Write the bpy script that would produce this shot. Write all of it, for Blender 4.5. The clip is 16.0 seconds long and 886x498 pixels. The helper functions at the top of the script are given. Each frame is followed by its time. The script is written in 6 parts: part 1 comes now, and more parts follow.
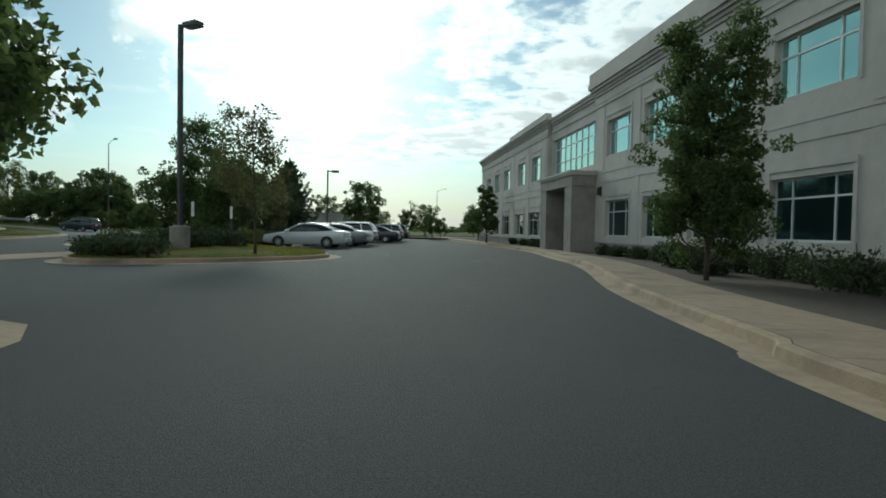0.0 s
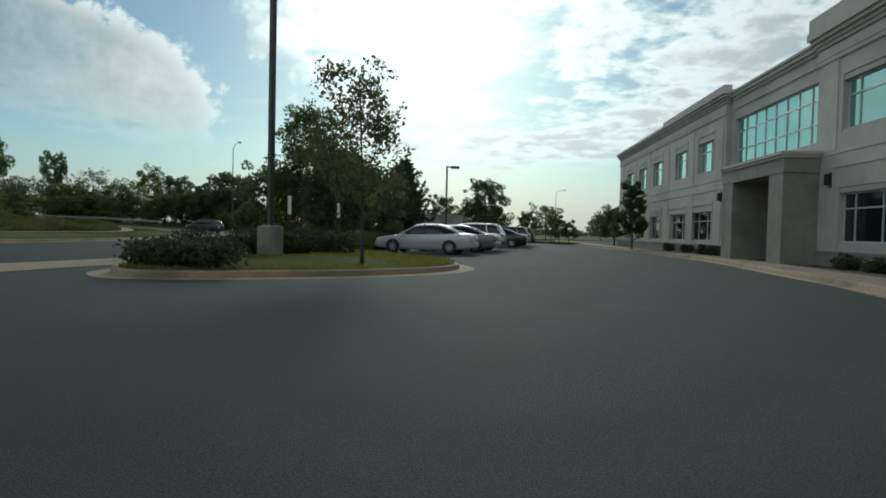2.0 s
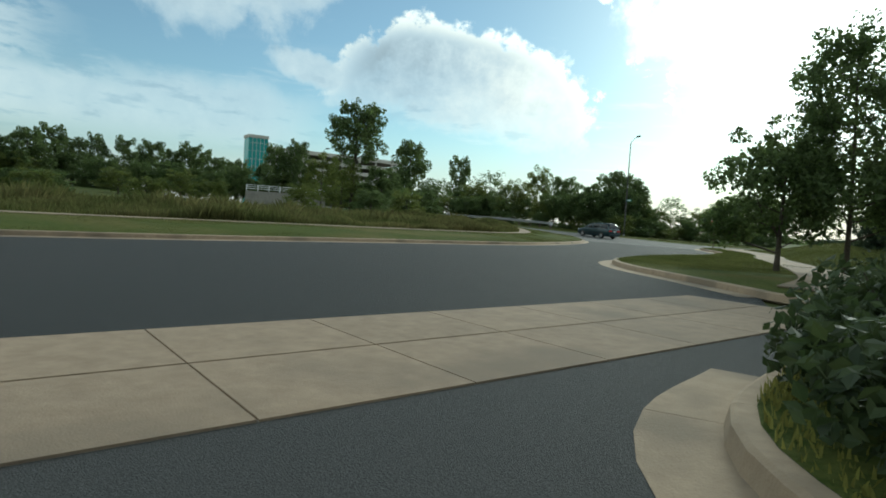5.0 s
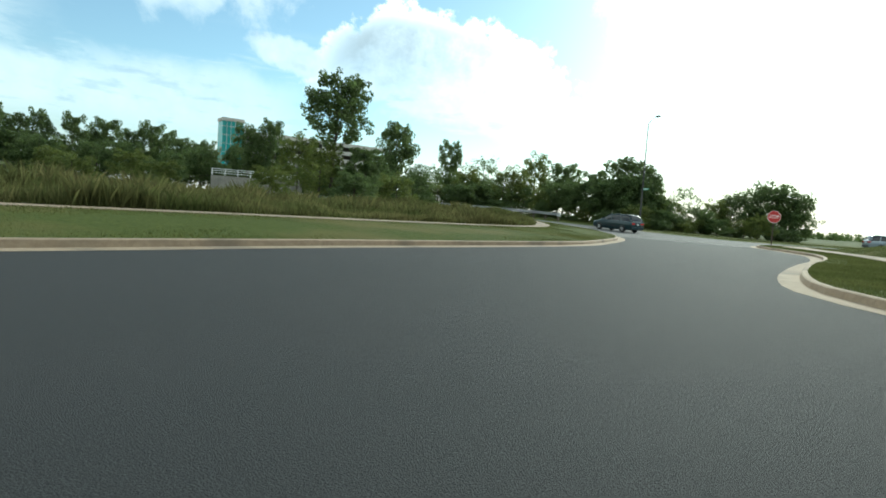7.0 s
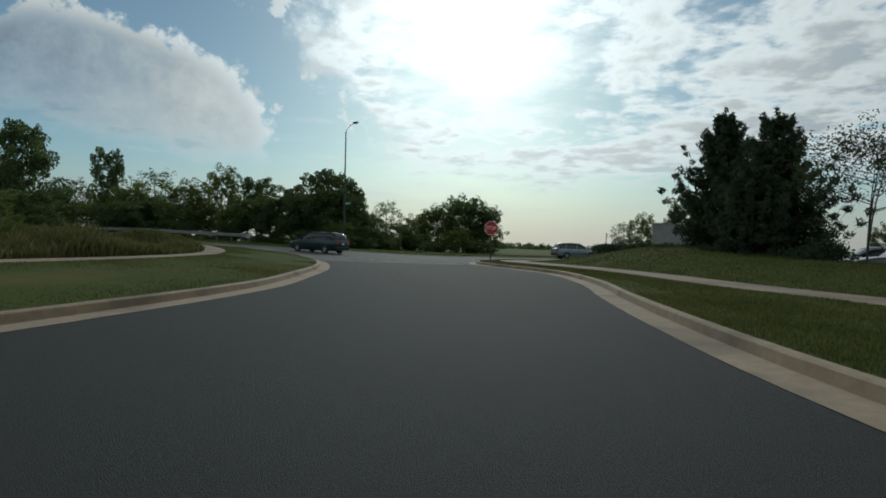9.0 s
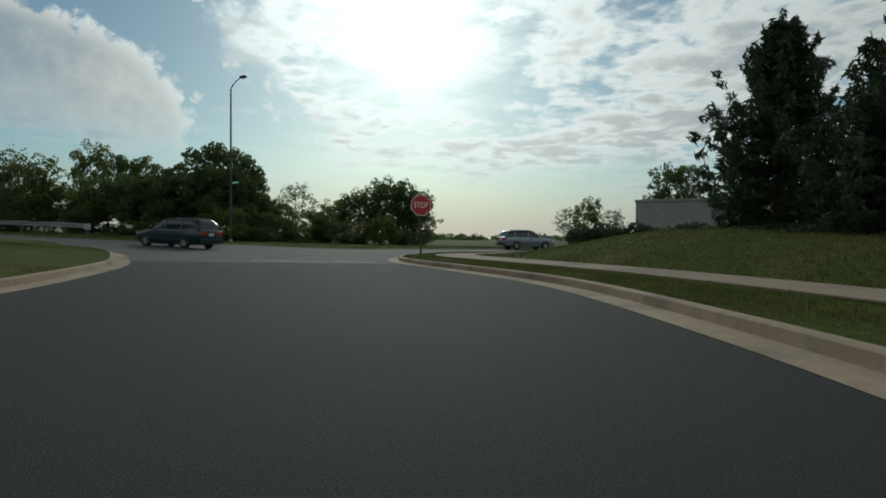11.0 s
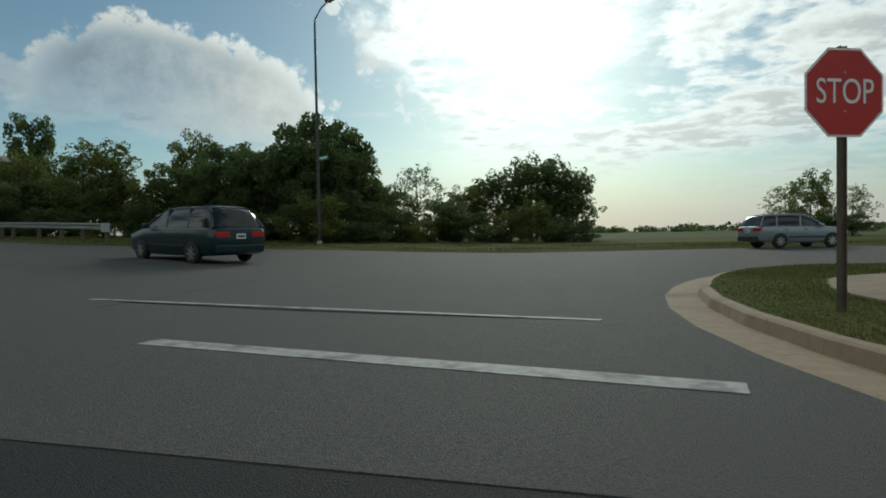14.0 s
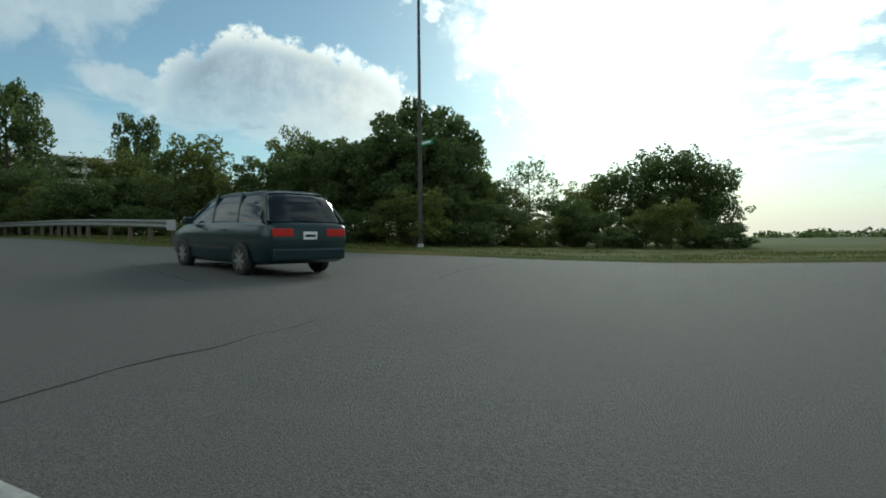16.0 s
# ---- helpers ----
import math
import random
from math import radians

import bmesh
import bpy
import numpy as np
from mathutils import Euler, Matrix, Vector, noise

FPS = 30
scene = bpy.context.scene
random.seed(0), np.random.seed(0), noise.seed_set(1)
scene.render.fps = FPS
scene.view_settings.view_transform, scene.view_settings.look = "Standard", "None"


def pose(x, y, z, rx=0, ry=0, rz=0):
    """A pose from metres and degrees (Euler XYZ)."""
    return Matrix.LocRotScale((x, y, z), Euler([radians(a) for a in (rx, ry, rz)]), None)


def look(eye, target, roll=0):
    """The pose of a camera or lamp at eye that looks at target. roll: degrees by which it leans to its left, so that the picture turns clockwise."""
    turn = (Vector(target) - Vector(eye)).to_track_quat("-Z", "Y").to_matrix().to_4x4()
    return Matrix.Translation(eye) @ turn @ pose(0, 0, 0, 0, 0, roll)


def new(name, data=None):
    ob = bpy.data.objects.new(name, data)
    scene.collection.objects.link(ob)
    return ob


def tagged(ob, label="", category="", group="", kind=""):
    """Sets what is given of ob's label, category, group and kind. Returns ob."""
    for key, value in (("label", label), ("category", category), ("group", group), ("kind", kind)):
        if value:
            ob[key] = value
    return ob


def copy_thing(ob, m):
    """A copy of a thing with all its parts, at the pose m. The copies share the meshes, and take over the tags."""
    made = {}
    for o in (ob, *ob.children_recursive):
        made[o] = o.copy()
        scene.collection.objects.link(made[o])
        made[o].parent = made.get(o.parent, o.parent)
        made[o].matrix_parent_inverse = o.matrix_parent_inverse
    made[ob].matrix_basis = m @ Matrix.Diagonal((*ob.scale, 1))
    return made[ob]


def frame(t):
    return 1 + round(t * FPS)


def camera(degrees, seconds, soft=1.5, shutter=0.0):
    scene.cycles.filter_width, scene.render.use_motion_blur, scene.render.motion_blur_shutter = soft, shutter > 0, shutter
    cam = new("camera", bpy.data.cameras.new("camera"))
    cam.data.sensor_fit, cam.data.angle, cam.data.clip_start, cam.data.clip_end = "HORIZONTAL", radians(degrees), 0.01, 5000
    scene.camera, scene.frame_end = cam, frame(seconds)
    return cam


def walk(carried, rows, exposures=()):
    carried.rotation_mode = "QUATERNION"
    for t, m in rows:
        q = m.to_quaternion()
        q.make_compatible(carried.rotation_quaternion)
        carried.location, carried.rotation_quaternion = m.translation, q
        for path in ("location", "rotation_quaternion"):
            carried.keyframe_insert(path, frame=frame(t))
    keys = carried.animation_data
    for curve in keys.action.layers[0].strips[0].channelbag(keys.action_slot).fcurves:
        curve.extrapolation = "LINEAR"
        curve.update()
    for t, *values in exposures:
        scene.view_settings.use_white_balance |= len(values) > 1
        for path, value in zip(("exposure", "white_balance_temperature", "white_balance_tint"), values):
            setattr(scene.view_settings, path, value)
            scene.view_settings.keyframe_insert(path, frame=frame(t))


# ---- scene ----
# camera and its drive: seconds, x, y, z, heading, pitch, roll
cam = camera(74.6, 16.0, soft=1.8)
DRIVE = [
(0.0, 0.00, -0.00, 1.14, -3.00, -1.80, -1.05),
(0.5, -0.15, 1.62, 1.14, -1.66, -1.90, -0.59),
(1.0, -0.42, 3.31, 1.13, 0.11, -1.73, -0.43),
(1.5, -0.80, 4.85, 1.12, 3.44, -1.89, -0.91),
(2.0, -1.42, 6.27, 1.08, 7.91, -1.69, -1.30),
(2.5, -2.05, 7.69, 1.04, 14.10, -1.58, -1.22),
(3.0, -3.12, 9.12, 1.01, 21.70, -0.95, -0.78),
(3.5, -4.64, 10.60, 0.99, 29.76, -0.68, -1.11),
(4.0, -6.28, 12.27, 1.04, 37.29, -0.95, -3.22),
(4.5, -7.99, 13.93, 1.10, 42.91, -2.72, -3.69),
(7.0, -17.42, 21.50, 0.99, 41.17, -3.68, -3.99),
(7.5, -18.76, 24.14, 1.03, 35.26, -2.25, -3.90),
(8.0, -19.95, 26.52, 1.04, 28.34, -1.06, -1.29),
(8.5, -21.13, 29.06, 1.06, 20.50, 0.01, -1.04),
(9.0, -22.00, 31.78, 1.06, 12.51, -0.30, -1.34),
(9.5, -22.57, 34.72, 1.04, 5.33, -0.58, -0.83),
(12.0, -24.83, 51.15, 0.83, 7.57, -1.17, 1.11),
(12.5, -25.72, 54.09, 0.87, 10.09, -1.20, 1.56),
(13.0, -26.70, 56.88, 0.88, 12.48, -1.30, 1.85),
(13.5, -27.80, 59.55, 0.92, 15.20, -1.29, 1.52),
(14.0, -28.91, 61.85, 0.97, 18.55, -1.45, 1.01),
(14.5, -30.03, 63.77, 0.97, 21.63, -0.97, 1.01),
(15.0, -31.00, 65.48, 0.95, 24.20, -1.45, 0.81),
(15.5, -31.85, 66.64, 0.94, 26.19, -1.22, 0.79),
(16.0, -32.44, 67.51, 0.93, 27.99, -0.99, 0.47),
]
KELVIN, TINT = 6050, -8
EXPO = [(t, e, KELVIN + dk, TINT + dt) for t, e, dk, dt in ((0.0, -0.22, -120, 0), (1.5, -0.3, -110, 2), (2.5, -0.48, -110, 3), (3.5, -0.06, 0, 0), (4.0, 0.02, 0, 0), (4.7, 0.14, 0, 0), (6.8, 0.82, 0, 0), (7.4, 0.55, 0, 0), (8.0, -0.27, -60, 1), (8.6, -0.58, -90, 5), (9.5, -0.8, -80, 7), (12.0, -0.68, 200, 5), (13.0, -0.56, 200, 5), (13.5, -0.47, 200, 5), (14.0, -0.5, 200, 5), (15.0, -0.36, 80, 2), (15.5, -0.24, 60, 2), (16.0, 0.0, 60, 2))]
walk(cam, [(t, pose(x, y, z, 90 + p, r, h)) for t, x, y, z, h, p, r in DRIVE], EXPO)

# ---------------------------------------------------------------- sky and sun
SUN_AZ, SUN_EL = 9.6, 21.9          # degrees left of +y, degrees up


def sun_dir():
    a, e = radians(SUN_AZ), radians(SUN_EL)
    return Vector((-math.sin(a) * math.cos(e), math.cos(a) * math.cos(e), math.sin(e)))


def make_world():
    w = bpy.data.worlds.new("sky")
    scene.world = w
    w.use_nodes = True
    nt = w.node_tree
    nt.nodes.clear()
    N, L = nt.nodes.new, nt.links.new

    def math_(op, a, b=None, clamp=False):
        n = N("ShaderNodeMath")
        n.operation, n.use_clamp = op, clamp
        for i, v in enumerate((a, b)):
            if v is None:
                continue
            if isinstance(v, (int, float)):
                n.inputs[i].default_value = v
            else:
                L(v, n.inputs[i])
        return n.outputs[0]

    def ramp(v, a, b):
        n = N("ShaderNodeMapRange")
        n.interpolation_type = "SMOOTHSTEP"
        L(v, n.inputs[0])
        n.inputs[1].default_value, n.inputs[2].default_value = a, b
        return n.outputs[0]

    sky = N("ShaderNodeTexSky")
    sky.sky_type, sky.sun_disc = "NISHITA", False
    sky.sun_elevation, sky.sun_rotation = radians(SUN_EL), radians(-SUN_AZ)
    sky.air_density, sky.dust_density, sky.ozone_density = 1.0, 0.5, 0.9
    ray_ = N("ShaderNodeTexCoord").outputs["Generated"]
    first = N("ShaderNodeSeparateXYZ")
    L(ray_, first.inputs[0])
    # the cloud pattern is laid out on a wider compass, which is drawn together round the road and eases out behind
    az_t = math_("ARCTAN2", math_("MULTIPLY", first.outputs[0], -1.0), first.outputs[1])
    off_ = math_("ADD", az_t, radians(2.5))
    ease = math_("SUBTRACT", 1.0, math_("POWER", math_("MINIMUM", math_("ABSOLUTE", math_("DIVIDE", off_, math.pi)), 1.0), 4.0))
    az_p = math_("MULTIPLY", off_, math_("ADD", 1.0, math_("MULTIPLY", ease, 1 / 0.81 - 1)))
    el_t = math_("SUBTRACT", math_("ARCSINE", first.outputs[2]), radians(0.7))
    el_p = math_("MINIMUM", math_("DIVIDE", el_t, 0.785), 1.55)
    flat_ = math_("COSINE", el_p)
    join = N("ShaderNodeCombineXYZ")
    L(math_("MULTIPLY", math_("MULTIPLY", math_("SINE", az_p), flat_), -1.0), join.inputs[0])
    L(math_("MULTIPLY", math_("COSINE", az_p), flat_), join.inputs[1])
    L(math_("SINE", el_p), join.inputs[2])
    co = join.outputs[0]
    sep = N("ShaderNodeSeparateXYZ")
    L(co, sep.inputs[0])
    x, y, z = sep.outputs
    zz = math_("ADD", math_("MAXIMUM", z, 0.0), 0.12)
    flat = N("ShaderNodeCombineXYZ")
    L(math_("DIVIDE", x, zz), flat.inputs[0])
    L(math_("DIVIDE", y, zz), flat.inputs[1])

    def noise_(scale, detail, rough, offset, source, dist=0.0):
        add = N("ShaderNodeVectorMath")
        L(source, add.inputs[0])
        add.inputs[1].default_value = offset
        n = N("ShaderNodeTexNoise")
        n.inputs["Scale"].default_value, n.inputs["Detail"].default_value = scale, detail
        n.inputs["Roughness"].default_value, n.inputs["Distortion"].default_value = rough, dist
        L(add.outputs[0], n.inputs["Vector"])
        return n.outputs["Fac"]

    big = noise_(0.9, 4, 0.5, (3.1, 1.7, 0), flat.outputs[0])
    fine = noise_(3.0, 10, 0.62, (7.3, 2.2, 0), flat.outputs[0], 0.3)
    cell = noise_(4.6, 7, 0.55, (1.7, 5.2, 0), flat.outputs[0], 0.2)
    cover = math_("ADD", math_("MULTIPLY", big, 0.5), math_("ADD", math_("MULTIPLY", fine, 0.38), math_("MULTIPLY", cell, 0.34)))
    sheet = ramp(cover, 0.535, 0.62)
    # how near the veiled sun
    dotp = N("ShaderNodeVectorMath")
    dotp.operation = "DOT_PRODUCT"
    L(co, dotp.inputs[0])
    a_, e_ = radians(15.0), radians(27.0)      # the sun on that wider compass
    dotp.inputs[1].default_value = (-math.sin(a_) * math.cos(e_), math.cos(a_) * math.cos(e_), math.sin(e_))
    d = math_("MAXIMUM", dotp.outputs["Value"], 0.0)
    # more broken cloud on the sunny side
    def toward(az, el):
        n = N("ShaderNodeVectorMath")
        n.operation = "DOT_PRODUCT"
        L(co, n.inputs[0])
        n.inputs[1].default_value = (-math.sin(radians(az)) * math.cos(radians(el)), math.cos(radians(az)) * math.cos(radians(el)), math.sin(radians(el)))
        return n.outputs["Value"]

    # compass and height of a direction, in degrees
    AZ = math_("MULTIPLY", math_("ARCTAN2", math_("MULTIPLY", x, -1.0), y), 57.2958)
    EL = math_("MULTIPLY", math_("ARCSINE", z), 57.2958)
    soft = math_("SUBTRACT", noise_(4.0, 8, 0.6, (1.3, 0.2, 4.0), co, 0.3), 0.5)
    lump = math_("SUBTRACT", noise_(9.0, 12, 0.62, (0.4, 4.0, 1.0), co, 0.25), 0.5)
    fluff = math_("SUBTRACT", noise_(22.0, 9, 0.66, (2.0, 1.0, 0.0), co), 0.5)

    def away(v, c, scale=1.0):
        return math_("MULTIPLY", math_("SUBTRACT", v, c), scale)

    # the broken sheet round the sun and its ragged edge towards the heap
    side = ramp(math_("ADD", toward(-22, 22), math_("MULTIPLY", soft, 0.3)), 0.50, 0.66)
    edge = math_("ADD", math_("SUBTRACT", math_("MULTIPLY", ramp(EL, 12.0, 20.0), 11.0), away(AZ, 24.5)), math_("MULTIPLY", math_("ADD", soft, lump), 22.0))
    sheet = math_("MULTIPLY", sheet, ramp(math_("ADD", EL, math_("MULTIPLY", soft, 8.0)), 5.0, 11.0))
    # unseen cloud at the back, added to fill the shaded sides with light
    behind = math_("MULTIPLY", sheet, ramp(y, -0.05, -0.4))
    sheet = math_("MAXIMUM", math_("MULTIPLY", math_("MULTIPLY", sheet, side), ramp(edge, -2.0, 2.5)), behind)
    # the great heaped cloud: a sheared dome with a soft flat base
    el_h = math_("SUBTRACT", EL, away(AZ, 54.5, 0.12))
    dome = math_("ADD", math_("POWER", math_("ABSOLUTE", away(AZ, 54.5, 1 / 16.3)), 2.5), math_("POWER", math_("ABSOLUTE", away(math_("MAXIMUM", el_h, 13.0), 13.0, 1 / 9.7)), 2.0))
    plain = math_("SUBTRACT", 1.0, dome)
    dome = math_("ADD", plain, math_("ADD", math_("MULTIPLY", lump, 1.5), math_("MULTIPLY", fluff, 1.0)))
    base = ramp(math_("ADD", el_h, math_("MULTIPLY", math_("ADD", soft, lump), 9.0)), 9.0, 12.5)
    heap = math_("MULTIPLY", math_("MULTIPLY", ramp(dome, 0.0, 0.22), base), math_("ADD", 0.62, math_("MULTIPLY", ramp(math_("ADD", el_h, math_("MULTIPLY", soft, 14.0)), 10.0, 17.5), 0.38)))
    # the soft bank above and left of it, a low pale layer, and a small cloud between
    low_edge = math_("ADD", 17.0, math_("MULTIPLY", math_("POWER", math_("ABSOLUTE", away(AZ, 84.0)), 2.0), 0.022))
    bank = ramp(math_("ADD", math_("SUBTRACT", EL, low_edge), math_("MULTIPLY", math_("ADD", math_("MULTIPLY", soft, 1.3), lump), 13.0)), -0.5, 4.5)
    bank = math_("MULTIPLY", math_("MULTIPLY", bank, math_("MULTIPLY", ramp(AZ, 60.0, 69.0), ramp(AZ, 128.0, 104.0))), 0.85)
    layer = math_("MULTIPLY", math_("MULTIPLY", ramp(EL, 5.0, 8.5), ramp(math_("ADD", EL, math_("MULTIPLY", soft, 9.0)), 14.0, 11.0)), math_("MULTIPLY", ramp(AZ, 68.0, 80.0), 0.62))
    small = math_("ADD", math_("POWER", math_("ABSOLUTE", away(AZ, 72.0, 1 / 6.5)), 2.0), math_("POWER", math_("ABSOLUTE", away(math_("SUBTRACT", EL, away(AZ, 72.0, 0.22)), 15.9, 1 / 2.0)), 2.0))
    small = math_("MULTIPLY", ramp(math_("ADD", math_("SUBTRACT", 1.0, small), math_("MULTIPLY", math_("ADD", soft, lump), 3.0)), 0.0, 0.9), 0.8)
    puff = math_("MULTIPLY", ramp(noise_(13.0, 9, 0.6, (6.0, 2.5, 1.0), co, 0.2), 0.565, 0.64), math_("MULTIPLY", math_("MULTIPLY", ramp(AZ, 22.0, 31.0), ramp(AZ, 46.0, 38.0)), math_("MULTIPLY", ramp(EL, 8.0, 12.0), 0.85)))
    wide = math_("MAXIMUM", math_("MAXIMUM", math_("MAXIMUM", bank, layer), small), puff)
    # low soft streaks
    str_map = N("ShaderNodeMapping")
    str_map.inputs["Scale"].default_value = (2.0, 2.0, 14.0)
    L(co, str_map.inputs[0])
    streak = noise_(1.6, 6, 0.6, (5.0, 0.3, 2.0), str_map.outputs[0])
    streak = math_("MULTIPLY", math_("MULTIPLY", ramp(streak, 0.5, 0.70), math_("MULTIPLY", ramp(z, 0.02, 0.1), ramp(z, 0.34, 0.2))), 0.5)
    veil_sun = math_("MULTIPLY", ramp(math_("ADD", d, math_("MULTIPLY", math_("SUBTRACT", fine, 0.5), 0.16)), 0.95, 0.995), 0.85)
    cloud = math_("MAXIMUM", math_("MAXIMUM", math_("MAXIMUM", math_("MAXIMUM", sheet, veil_sun), heap), streak), wide, clamp=True)
    cloud = math_("MULTIPLY", cloud, ramp(z, 0.0, 0.06))
    # light in the cloud: bright rims, greyer thick bodies, strong glow round the sun
    thick = math_("MULTIPLY", ramp(math_("ADD", cover, math_("MULTIPLY", away(cell, 0.5), 0.10)), 0.615, 0.72), math_("MULTIPLY", math_("SUBTRACT", 1.0, heap), math_("SUBTRACT", 1.0, wide, True)))
    body = math_("SUBTRACT", math_("ADD", math_("MULTIPLY", ramp(d, 0.55, 0.97), 0.36), 0.78), math_("MULTIPLY", thick, 0.37))
    glow = math_("ADD", math_("MULTIPLY", math_("POWER", d, 12.0), 0.55), math_("MULTIPLY", math_("POWER", d, 60.0), 0.7))
    # thick grey heart of the heap, brighter towards its sunny end and rim
    heart = math_("MULTIPLY", ramp(math_("ADD", plain, math_("MULTIPLY", math_("ADD", lump, fluff), 0.5)), 0.08, 0.48), math_("ADD", 0.28, math_("MULTIPLY", ramp(AZ, 40.0, 56.0), 0.05)))
    shade_ = math_("MULTIPLY", heap, math_("SUBTRACT", math_("ADD", heart, 0.07), math_("MULTIPLY", math_("ADD", fluff, math_("ADD", lump, soft)), 0.46)))
    dim = math_("MULTIPLY", wide, math_("SUBTRACT", 0.24, math_("MULTIPLY", math_("ADD", soft, fluff), 0.35)))
    lum = math_("ADD", math_("SUBTRACT", body, math_("MAXIMUM", shade_, dim)), glow)
    rgb = N("ShaderNodeCombineColor")
    # the added rear cloud is brightened further for that fill
    lum = math_("ADD", math_("MAXIMUM", lum, 0.3), math_("MULTIPLY", ramp(y, 0.0, -0.5), 0.25))
    blue = math_("ADD", 1.0, math_("MULTIPLY", ramp(lum, 0.85, 0.45), 0.16))
    L(math_("DIVIDE", lum, blue), rgb.inputs[0])
    L(lum, rgb.inputs[1])
    L(math_("MULTIPLY", lum, blue), rgb.inputs[2])
    hz = N("ShaderNodeMix")
    hz.data_type = "RGBA"
    base_sky = N("ShaderNodeVectorMath")
    base_sky.operation = "MULTIPLY"
    L(sky.outputs[0], base_sky.inputs[0])
    base_sky.inputs[1].default_value = (0.069, 0.082, 0.086)
    veil = N("ShaderNodeVectorMath")       # thin bright veil in front of the blue
    veil.operation = "ADD"
    L(base_sky.outputs[0], veil.inputs[0])
    vl = math_("ADD", math_("MULTIPLY", math_("POWER", d, 30.0), 0.35), 0.05)
    vc = N("ShaderNodeCombineXYZ")
    for i in range(3):
        L(vl, vc.inputs[i])
    L(vc.outputs[0], veil.inputs[1])
    L(cloud, hz.inputs[0])
    L(veil.outputs[0], hz.inputs[6])
    L(rgb.outputs[0], hz.inputs[7])
    low = N("ShaderNodeMix")          # pale haze low over the land
    low.data_type = "RGBA"
    L(math_("MULTIPLY", ramp(z, 0.17, -0.02), 0.85), low.inputs[0])
    L(hz.outputs[2], low.inputs[6])
    hl = math_("ADD", math_("MULTIPLY", math_("POWER", d, 3.0), 0.32), 0.46)
    hc = N("ShaderNodeCombineColor")
    L(math_("MULTIPLY", hl, 1.05), hc.inputs[0])
    L(math_("MULTIPLY", hl, 0.98), hc.inputs[1])
    L(math_("MULTIPLY", hl, 1.01), hc.inputs[2])
    L(hc.outputs[0], low.inputs[7])
    bg = N("ShaderNodeBackground")
    L(low.outputs[2], bg.inputs[0])
    bg.inputs[1].default_value = 1.0
    out = N("ShaderNodeOutputWorld")
    L(bg.outputs[0], out.inputs[0])


make_world()
sun = new("sun", bpy.data.lights.new("sun", "SUN"))
sun.data.energy, sun.data.angle, sun.data.color = 1.9, radians(18), (1.0, 0.95, 0.86)
sun.matrix_world = look((0, 0, 60), Vector((0, 0, 60)) - sun_dir())

# ---------------------------------------------------------------- materials


